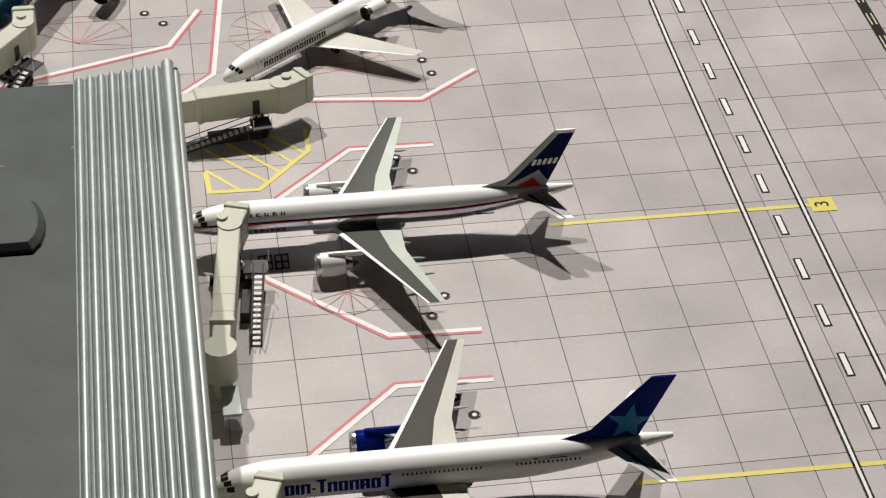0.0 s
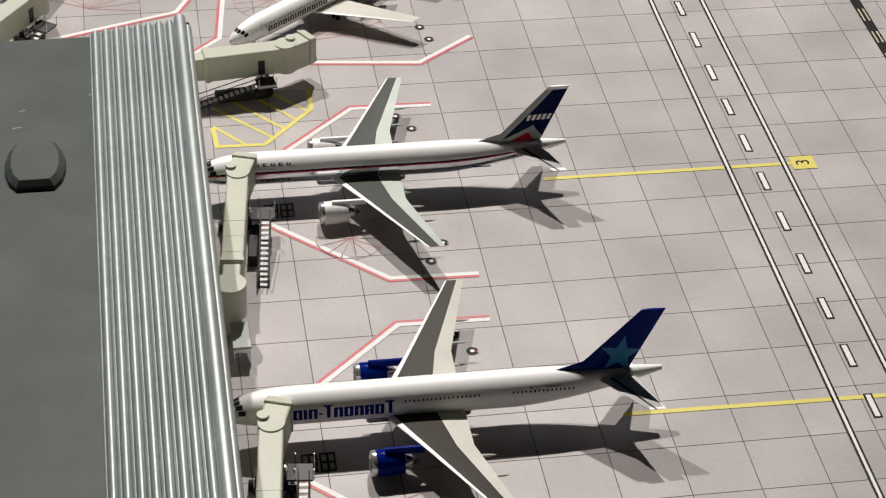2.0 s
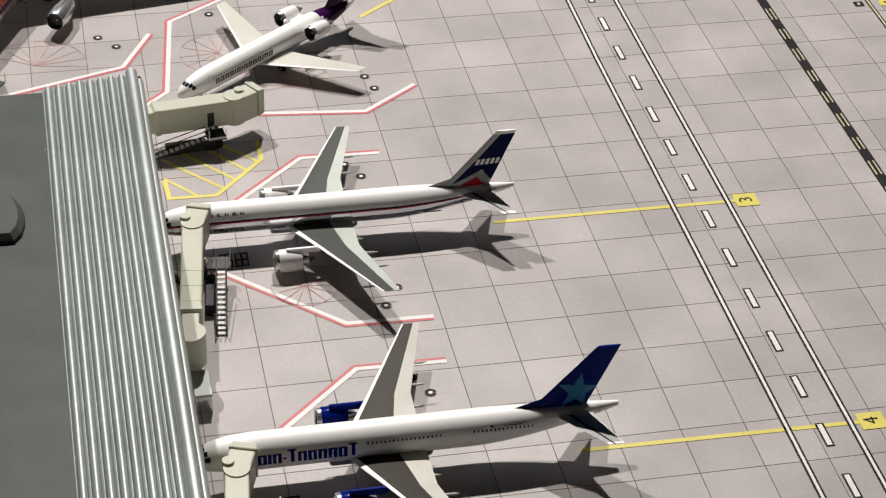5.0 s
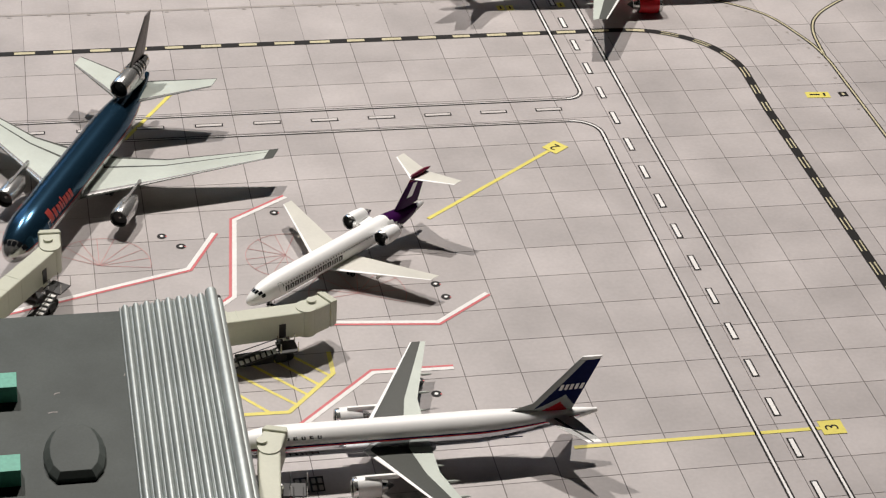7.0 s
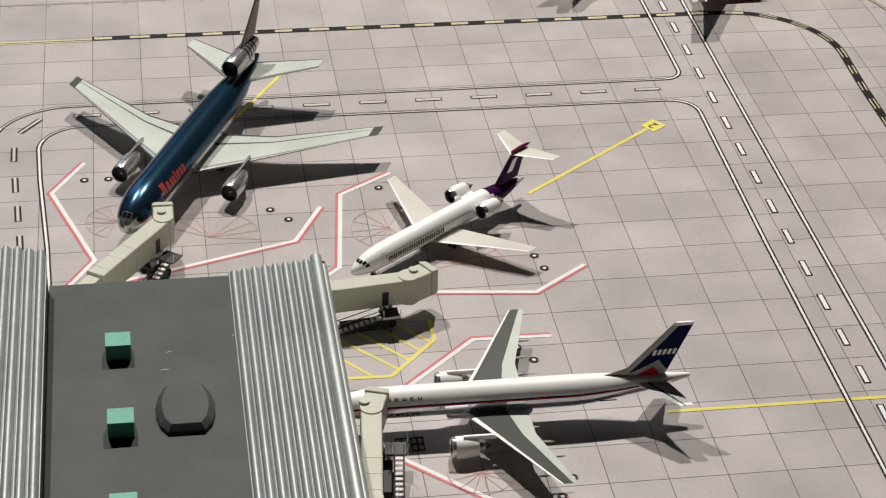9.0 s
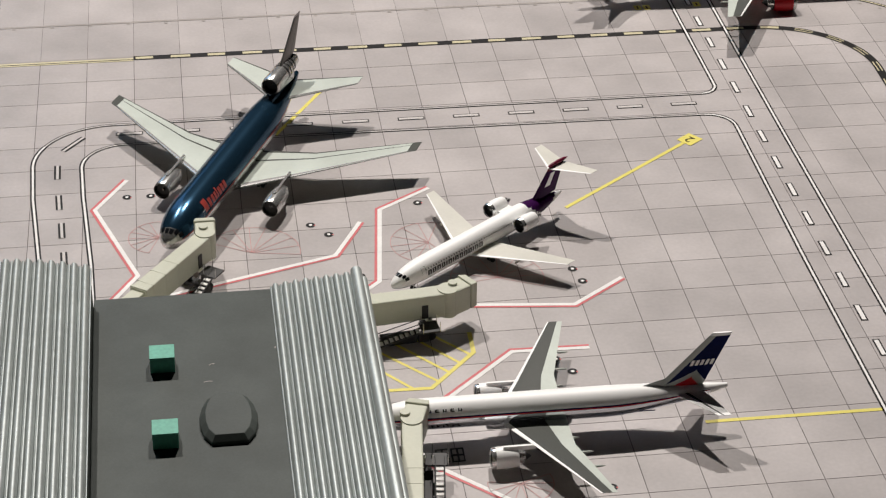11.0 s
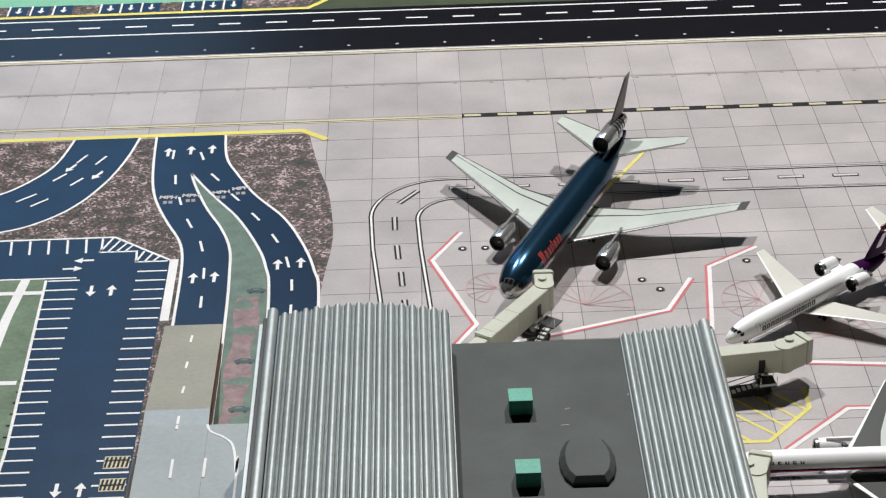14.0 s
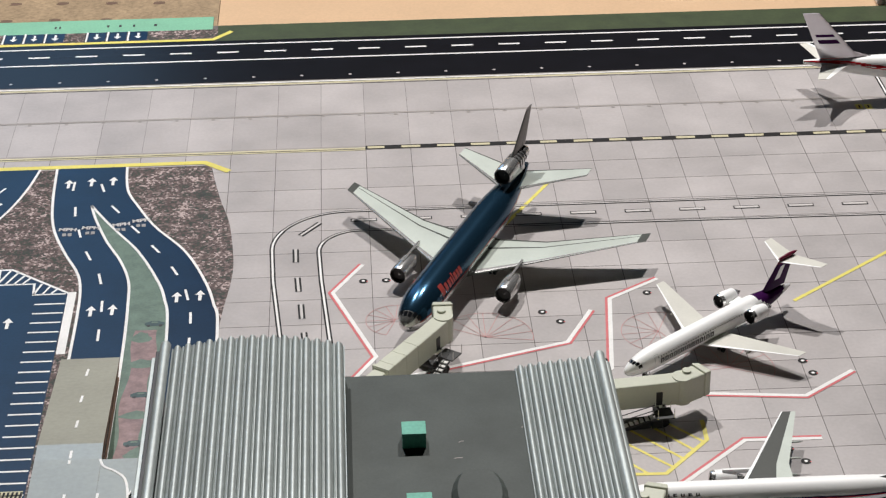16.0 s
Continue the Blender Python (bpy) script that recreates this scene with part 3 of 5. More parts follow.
for x, y, a in ((-17.13, 7.66, 0), (-16.61, 7.72, 0), (-16.12, 7.74, 0), (-16.07, 1.85, 0), (-15.63, 1.87, 0), (-14.34, 2.3, 0), (-13.86, 2.34, 0), (-18.13, 1.45, 180), (-17.71, 1.47, 0), (-17.87, -5.42, 180), (-17.44, -5.4, 0), (-18.45, 2.73, 90), (-18.62, 2.4, -90), (-18.65, 6.6, 150), (-19.3, 7.0, 150)):
    arrow(x, y, a)
for x, y, rz in ((-16.92, 5.42, -4), (-16.42, 5.47, -4), (-15.76, 5.58, 8), (-15.33, 5.74, 8)):
    cu = bpy.data.curves.new("road_word", "FONT")
    cu.body, cu.size, cu.align_x, cu.align_y = "MPH", 0.2 * U, "CENTER", "CENTER"
    cu.offset = 0.008 * U
    ob = new("road_word", cu)
    ob.data.materials.append(M_PALE)
    ob.parent = ground
    ob.matrix_basis = pose(x * U, y * U, 0.015 * U, 0, 0, rz)
    for dx in (-0.06, 0.06):
        printed("road_text_bar", lambda bm: strip(bm, [(x + dx - 0.035, y - 0.23), (x + dx + 0.05, y - 0.22)], 0.13, Z3 + 0.003), M_GREYLINE)
# car park
printed("car_park", lambda bm: flat(bm, [(-32, 3.66), (-17.9, 3.7), (-16.62, 2.62), (-16.62, -12), (-32, -12)], Z2), M_NAVY, "dark blue printed car park")
printed("car_park_edge", lambda bm: strip(bm, [(-32, 3.66), (-17.9, 3.7), (-16.6, 2.62)], 0.06, Z3), M_WHITE)
printed("kerb_strip", lambda bm: between(bm, [(-16.62, 2.66), (-16.6, 0.2)], [(-16.44, 2.66), (-16.42, 0.2)], Z3), M_WHITE, "pale printed kerb")
for k in range(22):
    y = 2.2 - 0.375 * k
    printed("bay_line", lambda bm: strip(bm, [(-17.26, y), (-16.64, y)], 0.05, Z3), M_WHITE)
    printed("bay_line", lambda bm: strip(bm, [(-19.08, y - 0.28), (-18.42, y - 0.28)], 0.05, Z3), M_WHITE)
for k in range(14):
    x = -18.5 - 0.4 * k
    printed("bay_line", lambda bm: strip(bm, [(x, 3.64), (x + 0.06, 3.05)], 0.05, Z3), M_WHITE)
printed("car_park_island", lambda bm: flat(bm, [(-32, 2.06), (-19.14, 2.0), (-19.12, 1.6), (-18.98, -4.1), (-19.2, -12), (-32, -12)], Z3), M_GRASS, "green printed island")
printed("car_park_edge", lambda bm: strip(bm, [(-32, 2.08), (-18.5, 2.02)], 0.05, Z3 + 0.003), M_WHITE)
printed("car_park_edge", lambda bm: strip(bm, [(-19.12, 1.95), (-18.96, -4.1), (-19.15, -12)], 0.06, Z3 + 0.003), M_WHITE)
printed("path", lambda bm: strip(bm, [(-19.55, 2.0), (-19.7, 0.5), (-19.9, -4.0), (-20.1, -10)], 0.2, Z3 + 0.003), M_WHITE)
for y in (1.45, -1.9, -5.5):
    printed("path", lambda bm: strip(bm, [(-24, y + 0.05), (-19.12, y)], 0.14, Z3 + 0.006), M_WHITE)


def hatched(x0, y0, x1, y1, dark, light):
    printed("hatched_bay", lambda bm: flat(bm, [(x0, y0), (x1, y0), (x1, y1), (x0, y1)], Z3), light)
    n = 6
    for k in range(n):
        a = x0 + (x1 - x0) * (k + 0.1) / n
        b = a + (x1 - x0) / n * 0.55
        sh = (x1 - x0) / n * 0.35
        printed("bay_hatch", lambda bm: flat(bm, [(a - 0 * sh, y0 + 0.03), (b, y0 + 0.03), (b + sh, y1 - 0.03), (a + sh, y1 - 0.03)], Z3 + 0.003), dark)


hatched(-17.12, -4.8, -16.66, -4.42, M_BLACK, M_PALEYEL)
hatched(-17.12, -5.48, -16.66, -5.1, M_BLACK, M_PALEYEL)
for (ax, ay), (bx, by) in (((-18.15, 3.06), (-17.93, 3.66)), ((-17.98, 3.06), (-17.75, 3.58)), ((-17.8, 3.06), (-17.6, 3.44)), ((-17.62, 3.06), (-17.47, 3.32)), ((-17.33, 2.6), (-17.2, 3.05)), ((-17.15, 2.6), (-17.02, 2.93)), ((-16.98, 2.6), (-16.86, 2.8))):
    printed("bay_hatch", lambda bm: strip(bm, [(ax, ay), (bx, by)], 0.05, Z3), M_WHITE)
printed("bay_hatch", lambda bm: strip(bm, [(-18.15, 3.66), (-18.12, 3.06), (-17.36, 3.06), (-17.33, 2.6), (-16.66, 2.6)], 0.05, Z3), M_WHITE)
# far printed car park beyond the runway
printed("far_yard", lambda bm: flat(bm, [(X0, 15.8), (-14.1, 15.9), (-14.1, 16.6), (X0, 16.6)], Z2), M_SCRUB, "speckled yard beyond the runway")
boxed("mat_strip", (-32, -14.25, 16.6, 17.5, T_Z, 0.0), M_MINT, ground, "mint green edge strip", bevel=0)
printed("mat_border", lambda bm: strip(bm, [(-32, 15.82), (-14.2, 15.9), (-13.73, 16.42)], 0.14, Z3), M_YELLOW)
for x in (-19.75, -19.2, -18.65, -17.55, -17.0, -16.45, -21.0, -21.6, -22.2):
    printed("far_bay", lambda bm: flat(bm, [(x, 16.0), (x + 0.48, 16.0), (x + 0.48, 16.6), (x, 16.6)], Z3), M_NAVY)
    printed("far_bay_line", lambda bm: strip(bm, [(x - 0.02, 15.98), (x - 0.02, 16.62)], 0.05, Z3 + 0.003), M_WHITE)
    arrow(x + 0.24, 16.3, 180, 0.9)

for x, w in ((-18.5, 0.05), (-18.38, 0.04), (-17.1, 0.06), (-16.78, 0.07), (-16.4, 0.05), (-15.84, 0.08), (-20.2, 0.06)):
    printed("printed_mark", lambda bm: flat(bm, [(x, 16.95), (x + w, 16.95), (x + w, 17.1), (x, 17.1)], Z2), M_DARK)

# ---------------------------------------------------------------- terminal
terminal = thing("terminal_building", -10, -5.3, 0, 0, "model terminal with grey roof and corrugated metal vaults", "terminal")
TY0, TY1 = -24.0, 0.0
Z_FLAT = 2.72


def tl(x):
    return x + 10.0


boxed("wall", (tl(-13.75), tl(-6.55), TY0, -0.06, 0.0, 2.6), M_BRIDGE, terminal, "pale plastic walls")
boxed("flat_roof", (tl(-10.85), tl(-7.95), TY0, TY1, 2.6, Z_FLAT), M_ROOF, terminal, "matt dark grey flat roof", bevel=0.015)
boxed("upper_wall", (tl(-13.7), tl(-10.86), TY0, -0.05, 2.6, 3.22), M_ROOF, terminal)
RIB = 0.1765


def corrugated(name, xa, xb, level, label):
    n = round((xb - xa) / RIB)
    prof = []
    for k in range(n):
        for s, h in ((0.0, 0.004), (0.06, 0.018), (0.12, 0.018), (0.17, 0.0), (0.2, -0.03), (0.235, -0.005), (0.28, 0.04), (0.36, 0.07), (0.48, 0.084), (0.6, 0.082), (0.72, 0.064), (0.8, 0.035), (0.85, -0.005), (0.885, -0.03), (0.92, -0.006)):
            x = xa + (xb - xa) * (k + s) / n
            prof.append((x, level((x - xa) / (xb - xa)) + (0.65 * h if h > 0 else h)))
    prof.append((xb, level(1.0)))
    bm = bmesh.new()
    ys = [TY0, 0.03]
    top = [[bm.verts.new((tl(x), y, z)) for x, z in prof] for y in ys]
    low = [[bm.verts.new((tl(x), y, level((x - xa) / (xb - xa)) - 0.06)) for x, z in prof] for y in ys]
    for i in range(len(prof) - 1):
        bm.faces.new((top[0][i], top[0][i + 1], top[1][i + 1], top[1][i]))
        bm.faces.new((low[0][i + 1], low[0][i], low[1][i], low[1][i + 1]))
        bm.faces.new((top[1][i], top[1][i + 1], low[1][i + 1], low[1][i]))
    bm.faces.new((top[0][-1], low[0][-1], low[1][-1], top[1][-1]))
    bm.faces.new((top[0][0], top[1][0], low[1][0], low[0][0]))
    return part(name, bm, M_METAL, terminal, label, smooth=True)


corrugated("left_vault", -13.72, -10.84, lambda s: 3.3 + 0.26 * math.sin(math.pi * (0.08 + 0.84 * s)) - 0.04 * s, "weathered corrugated metal barrel roof")
corrugated("right_vault", -7.97, -6.62, lambda s: 2.74 + 0.2 * s - 0.05 * s * s, "weathered corrugated metal roof strip")
bm = bmesh.new()
tube(bm, (tl(-6.53), TY0, 2.9), (tl(-6.53), 0.1, 2.9), 0.095, 16)
part("gutter_pipe", bm, M_METAL, terminal, "rounded metal edge pipe", smooth=True)
bm = bmesh.new()
tube(bm, (tl(-6.42), TY0, 2.78), (tl(-6.42), 0.0, 2.78), 0.07, 12)
part("gutter_pipe", bm, M_METAL, terminal, smooth=True)
bm = bmesh.new()
tube(bm, (tl(-13.82), TY0, 3.42), (tl(-13.82), 0.08, 3.42), 0.09, 16)
part("gutter_pipe", bm, M_METAL, terminal, "pale metal edge pipe", smooth=True)
boxed("fascia", (tl(-13.98), tl(-13.9), TY0, 0.0, 0.9, 3.36), M_DARK, terminal)
boxed("fascia", (tl(-14.06), tl(-13.98), TY0, -0.02, 0.9, 3.25), M_METAL, terminal)
for k in range(6):
    y = -7.34 - 1.96 * k
    v = thing("roof_vent", -9.765 + 0.012 * k, y, Z_FLAT, 0, "small mint green box vent on the grey roof", "vent", "roof vents")
    boxed("body", (-0.19, 0.19, -0.18, 0.18, 0.0, 0.26), M_GREEN, v, bevel=0.006)
    boxed("lid", (-0.194, 0.194, -0.184, 0.184, 0.262, 0.282), M_GREEN, v, bevel=0.004)
bm = bmesh.new()
rings = []
UNIT = ((-0.27, -0.62), (0.27, -0.62), (0.38, -0.44), (0.43, -0.2), (0.435, 0.06), (0.39, 0.3), (0.31, 0.5), (0.18, 0.62), (-0.18, 0.62), (-0.31, 0.5), (-0.39, 0.3), (-0.435, 0.06), (-0.43, -0.2), (-0.38, -0.44))
for r, z in ((1.0, 0.0), (1.0, 0.045), (0.98, 0.062), (0.80, 0.14), (0.78, 0.144)):
    rings.append([bm.verts.new((x * r, 0.98 * y * (0.35 + 0.65 * r), z)) for x, y in UNIT])
for a, c in zip(rings, rings[1:]):
    for k in range(len(a)):
        bm.faces.new((a[k], a[(k + 1) % len(a)], c[(k + 1) % len(a)], c[k]))
bm.faces.new(rings[-1])
part("unit", bm, M_ROOF, thing("roof_unit", -8.81, -8.88, Z_FLAT, 0, "dark grey eight-sided roof unit with sloping sides", "roof unit"), smooth=False)

for x, y, l, a in ((0.95, -2.1, 0.09, 20), (0.85, -2.55, 0.14, 5), (2.0, -1.75, 0.05, 70), (0.5, -6.2, 0.08, 40)):
    bm = bmesh.new()
    c, sn = math.cos(radians(a)) * l, math.sin(radians(a)) * l
    strip(bm, curve_pts([(x, y), (x + c * 0.5, y + sn * 0.5 + 0.015), (x + c, y + sn)], 4), 0.018, Z_FLAT + 0.004)
    part("scuff", bm, M_GREYLINE, terminal, "pale scuff on the roof")
for x, z, rad in ((-6.53, 2.9, 0.07), (-6.42, 2.78, 0.05), (-13.82, 3.42, 0.065)):
    bm = bmesh.new()
    tube(bm, (tl(x), 0.06, z), (tl(x), 0.108, z), rad, 14)
    part("pipe_mouth", bm, M_DARK, terminal)

# raised drop-off road beside the terminal
deck = thing("raised_road", -15.0, 0, 0, 0, "grey raised road ramp beside the terminal", "ramp")
RAMP = [(0.0, 0.0), (-0.4, 0.085), (-4.4, 0.95), (-4.95, 1.0), (-26.0, 1.0)]
RAMP_F = [(a[0] + (c[0] - a[0]) * s / 6, a[1] + (c[1] - a[1]) * s / 6) for a, c in zip(RAMP, RAMP[1:]) for s in range(6)] + [RAMP[-1]]


def ramp_z(y):
    return float(np.interp(-y, [-p[0] for p in RAMP], [p[1] for p in RAMP]))


bm = bmesh.new()
left, right, ll, rl = [], [], [], []
for y, z in RAMP_F:
    xr = -0.32 + 0.19 * min(1.0, -y / 4.95)
    xl = -1.47 + 0.18 * min(1.0, -y / 4.95)
    left.append(bm.verts.new((xl, y, z + 0.012)))
    right.append(bm.verts.new((xr, y, z + 0.012)))
    ll.append(bm.verts.new((xl, y, max(z - 0.12, 0.002))))
    rl.append(bm.verts.new((xr, y, max(z - 0.12, 0.002))))
for i in range(len(left) - 1):
    bm.faces.new((left[i], left[i + 1], right[i + 1], right[i]))
    for a, c in ((left, ll), (rl, right)):
        f = bm.faces.new((a[i], c[i], c[i + 1], a[i + 1]))
        f.material_index = 1
    f = bm.faces.new((ll[i + 1], ll[i], rl[i], rl[i + 1]))
    f.material_index = 1
f = bm.faces.new((left[0], right[0], rl[0], ll[0]))
part("ramp", bm, [M_DECK, M_CARD], deck, "smooth grey ramp")
boxed("apron_deck", (-0.13, 0.94, -26, -4.98, 0.88, 1.012), M_DECK, deck, bevel=0.006)
for y0 in (-2.2, -4.0, -7.0):
    boxed("support_wall", (-1.2, -0.3, y0 - 0.08, y0, 0.0, ramp_z(y0) - 0.08), M_CARD, deck)
boxed("side_wall", (-0.3, -0.26, -4.95, -0.8, 0.0, 0.06), M_CARD, deck)
boxed("end_wall", (-0.1, 0.9, -5.2, -5.12, 0.0, 0.87), M_CARD, deck)
for x, a, c in ((-0.86, -0.62, -1.0), (-0.8, -2.05, -2.4), (-0.73, -3.3, -3.65), (-0.68, -4.65, -5.1), (-0.66, -6.0, -6.55), (-0.1, -6.0, -6.55), (-0.66, -8.3, -8.85), (-0.1, -8.3, -8.85), (-0.66, -10.6, -11.1), (-0.1, -10.6, -11.1)):
    bm = bmesh.new()
    w = 0.024
    bm.faces.new([bm.verts.new(p) for p in ((x + w, a, ramp_z(a) + 0.02), (x - w, a, ramp_z(a) + 0.02), (x - w, c, ramp_z(c) + 0.02), (x + w, c, ramp_z(c) + 0.02))])
    part("lane_dash", bm, M_WHITE, deck)
bm = bmesh.new()
strip(bm, curve_pts([(-0.15, -4.98), (-0.07, -5.2), (0.17, -5.39), (0.35, -5.68), (0.44, -6.4), (0.46, -7.15), (0.47, -20)]), 0.045, 1.018)
part("lane_edge", bm, M_WHITE, deck)


# ---------------------------------------------------------------- aircraft, nose at the origin, tail towards +x
def fuselage(parent, L, r, zc, materials, paint, nose=0.16, tail=0.34, label="", lift=0.62):
    """paint(s, x) gives the material of the skin at height s (-1 belly, 1 crown) and x (0 nose, 1 tail)."""
    N, K, rings = 60, 72, []
    bm = bmesh.new()
    for i in range(N + 1):
        u = 0.5 * (1 - math.cos(math.pi * i / N)) if i < N // 2 else i / N
        x = u * L
        rr, dz = r, 0.0
        if u < nose:
            k = u / nose
            rr = r * math.sqrt(max(0.0, 1 - (1 - k) ** 2.1)) * (0.97 + 0.03 * k)
            dz = -0.22 * r * (1 - k) ** 2
        elif u > 1 - tail:
            k = (u - 1 + tail) / tail
            rr = r * (1 - 0.86 * k ** 1.6)
            dz = r * lift * k ** 1.6
        rings.append([bm.verts.new((x, rr * math.sin(2 * math.pi * j / K), zc + dz + rr * math.cos(2 * math.pi * j / K))) for j in range(K)] if rr > 1e-4 else [bm.verts.new((x, 0, zc + dz))])
    for i, (a, c) in enumerate(zip(rings, rings[1:])):
        for j in range(K):
            j2 = (j + 1) % K
            f = bm.faces.new((a[0], c[j2], c[j])) if len(a) == 1 else bm.faces.new((a[j], a[j2], c[j2], c[j]))
            mid = f.calc_center_median()
            f.material_index = paint(math.cos(2 * math.pi * (j + 0.5) / K), mid.x / L)
    bm.faces.new(rings[-1][::-1])
    bmesh.ops.recalc_face_normals(bm, faces=bm.faces)
    return part("fuselage", bm, materials, parent, label, smooth=True)


def wing(name, parent, sections, bands, materials, label=""):
    """sections: (x of leading edge, y, z, chord, thickness); bands: (chord fraction, material) from the leading edge back."""
    cuts = sorted({0.0, 0.02, 0.06, 1.0, *[c for c, _ in bands]} | {0.25, 0.5, 0.75})

    def thick(c):
        return 2.6 * (0.2969 * math.sqrt(c) - 0.126 * c - 0.3516 * c * c + 0.2843 * c ** 3 - 0.1015 * c ** 4) * 2

    bm = bmesh.new()
    ups, los = [], []
    for x, y, z, ch, th in sections:
        ups.append([bm.verts.new((x + ch * c, y, z + th * ch * thick(c))) for c in cuts])
        los.append([bm.verts.new((x + ch * c, y, z - th * ch * 0.6 * thick(c) - 0.004)) for c in cuts])
    for i in range(len(sections) - 1):
        for j in range(len(cuts) - 1):
            mid = (cuts[j] + cuts[j + 1]) / 2
            mi = next(m for c, m in bands if mid <= c)
            f = bm.faces.new((ups[i][j], ups[i][j + 1], ups[i + 1][j + 1], ups[i + 1][j]))
            f.material_index = mi
            f = bm.faces.new((los[i][j + 1], los[i][j], los[i + 1][j], los[i + 1][j + 1]))
            f.material_index = mi
        for j in (0, len(cuts) - 1):
            bm.faces.new((ups[i][j], ups[i + 1][j], los[i + 1][j], los[i][j])).material_index = bands[0][1]
    for e in (0, -1):
        for j in range(len(cuts) - 1):
            bm.faces.new((ups[e][j], ups[e][j + 1], los[e][j + 1], los[e][j])).material_index = bands[0][1]
    bmesh.ops.recalc_face_normals(bm, faces=bm.faces)
    return part(name, bm, materials, parent, label, smooth=True)


def lathe(name, parent, prof, materials, mids=None, at=(0, 0, 0), seg=24, label=""):
    """A body of revolution along x from (x, r) pairs."""
    bm = bmesh.new()
    rings = [[bm.verts.new((at[0] + x, at[1] + r * math.cos(2 * math.pi * k / seg), at[2] + r * math.sin(2 * math.pi * k / seg))) for k in range(seg)] for x, r in prof]
    for i, (a, c) in enumerate(zip(rings, rings[1:])):
        for k in range(seg):
            f = bm.faces.new((a[k], a[(k + 1) % seg], c[(k + 1) % seg], c[k]))
            if mids:
                f.material_index = mids[i]
    bmesh.ops.recalc_face_normals(bm, faces=bm.faces)
    return part(name, bm, materials, parent, label, smooth=True)


def engine(parent, x, y, z, length, r, skin, lip, pylon=None, label=""):
    p = [(0.10, 0.02), (0.10, 0.80 * r), (0.02, 0.86 * r), (0.0, 0.93 * r), (0.02, 0.99 * r), (0.12 * length, 1.04 * r), (0.4 * length, 1.06 * r), (0.68 * length, 0.95 * r), (0.74 * length, 0.90 * r), (0.745 * length, 0.68 * r), (0.92 * length, 0.5 * r), (0.93 * length, 0.4 * r), (1.08 * length, 0.08 * r), (1.1 * length, 0.01)]
    e = lathe("engine", parent, p, [skin, lip, M_DARK, P_SILVER], [2, 2, 1, 1, 1, 0, 0, 0, 2, 3, 3, 2, 3], (x, y, z), label=label)
    lathe("spinner", e, [(0.05, 0.004), (0.08, 0.2 * r), (0.11, 0.26 * r)], P_SILVER, None, (x, y, z), 12)
    if pylon:
        (px, pz, pl) = pylon
        bm = bmesh.new()
        box(bm, x + px, x + px + pl, y - 0.025, y + 0.025, z + 0.8 * r, pz, bevel=0.008)
        part("pylon", bm, skin, parent)
    return e


def gear(parent, x, y, z_top, r=0.055, pairs=1):
    bm = bmesh.new()
    tube(bm, (x, y, z_top), (x, y, r), 0.02, 8)
    leg = part("landing_gear", bm, P_SILVER, parent)
    for k in range(pairs):
        dx = (k - (pairs - 1) / 2) * 2.3 * r
        for s in (-1, 1):
            bm = bmesh.new()
            tube(bm, (x + dx, y + s * 0.025, r), (x + dx, y + s * 0.07, r), r, 14)
            part("wheel", bm, M_TYRE, leg)
    bm = bmesh.new()
    tube(bm, (x - 0.9 * r * pairs, y, r), (x + 0.9 * r * pairs, y, r), 0.014, 6)
    part("axle", bm, P_SILVER, leg)


def side_bars(parent, name, r, zc, x0, bars, material, s0, both=True, label=""):
    """Plain bars on the fuselage side: (start, length, height) along x at the angle s0 degrees above the middle."""
    for sgn in ((1, -1) if both else (-1,)):
        bm = bmesh.new()
        for dx, w, a0, a1 in bars:
            n = 5
            for i in range(n):
                q = []
                for xx, aa in ((x0 + dx, a0 + (a1 - a0) * i / n), (x0 + dx + w, a0 + (a1 - a0) * i / n), (x0 + dx + w, a0 + (a1 - a0) * (i + 1) / n), (x0 + dx, a0 + (a1 - a0) * (i + 1) / n)):
                    a = radians(aa)
                    q.append(bm.verts.new((xx, sgn * (r + 0.003) * math.cos(a), zc + (r + 0.003) * math.sin(a))))
                bm.faces.new(q if sgn < 0 else q[::-1])
        part(name, bm, material, parent, label)


def windows(parent, r, zc, x0, x1, step, a0=14, size=0.018, gaps=()):
    da = math.degrees(size * 1.5 / r) / 2
    bars = []
    x = x0
    while x < x1:
        if not any(g0 < x < g1 for g0, g1 in gaps):
            bars.append((x, size, a0 - da, a0 + da))
        x += step
    side_bars(parent, "window_row", r, zc, 0.0, bars, M_GLASS, 0)


def cockpit(parent, L, r, zc, x, w=0.1, nose=0.16):
    def skin(xx, a):
        k = min(1.0, xx / L / nose)
        rr = r * math.sqrt(max(0.0, 1 - (1 - k) ** 2.1)) * (0.97 + 0.03 * k) + 0.004
        return xx, rr * math.cos(a), zc - 0.22 * r * (1 - k) ** 2 + rr * math.sin(a)

    for sgn in (1, -1):
        for k in range(3):
            a0, a1 = radians(88 - k * 25), radians(88 - (k + 1) * 25 + 4)
            bm = bmesh.new()
            rows = []
            for i in range(4):
                xx = x + 0.035 * k + w * i / 3
                rows.append([bm.verts.new((p[0], sgn * p[1], p[2])) for p in (skin(xx, a0 + (a1 - a0) * m / 3) for m in range(4))])
            for a, c in zip(rows, rows[1:]):
                for m in range(3):
                    bm.faces.new((a[m], a[m + 1], c[m + 1], c[m])[::sgn])
            part("cockpit_window", bm, M_GLASS, parent)


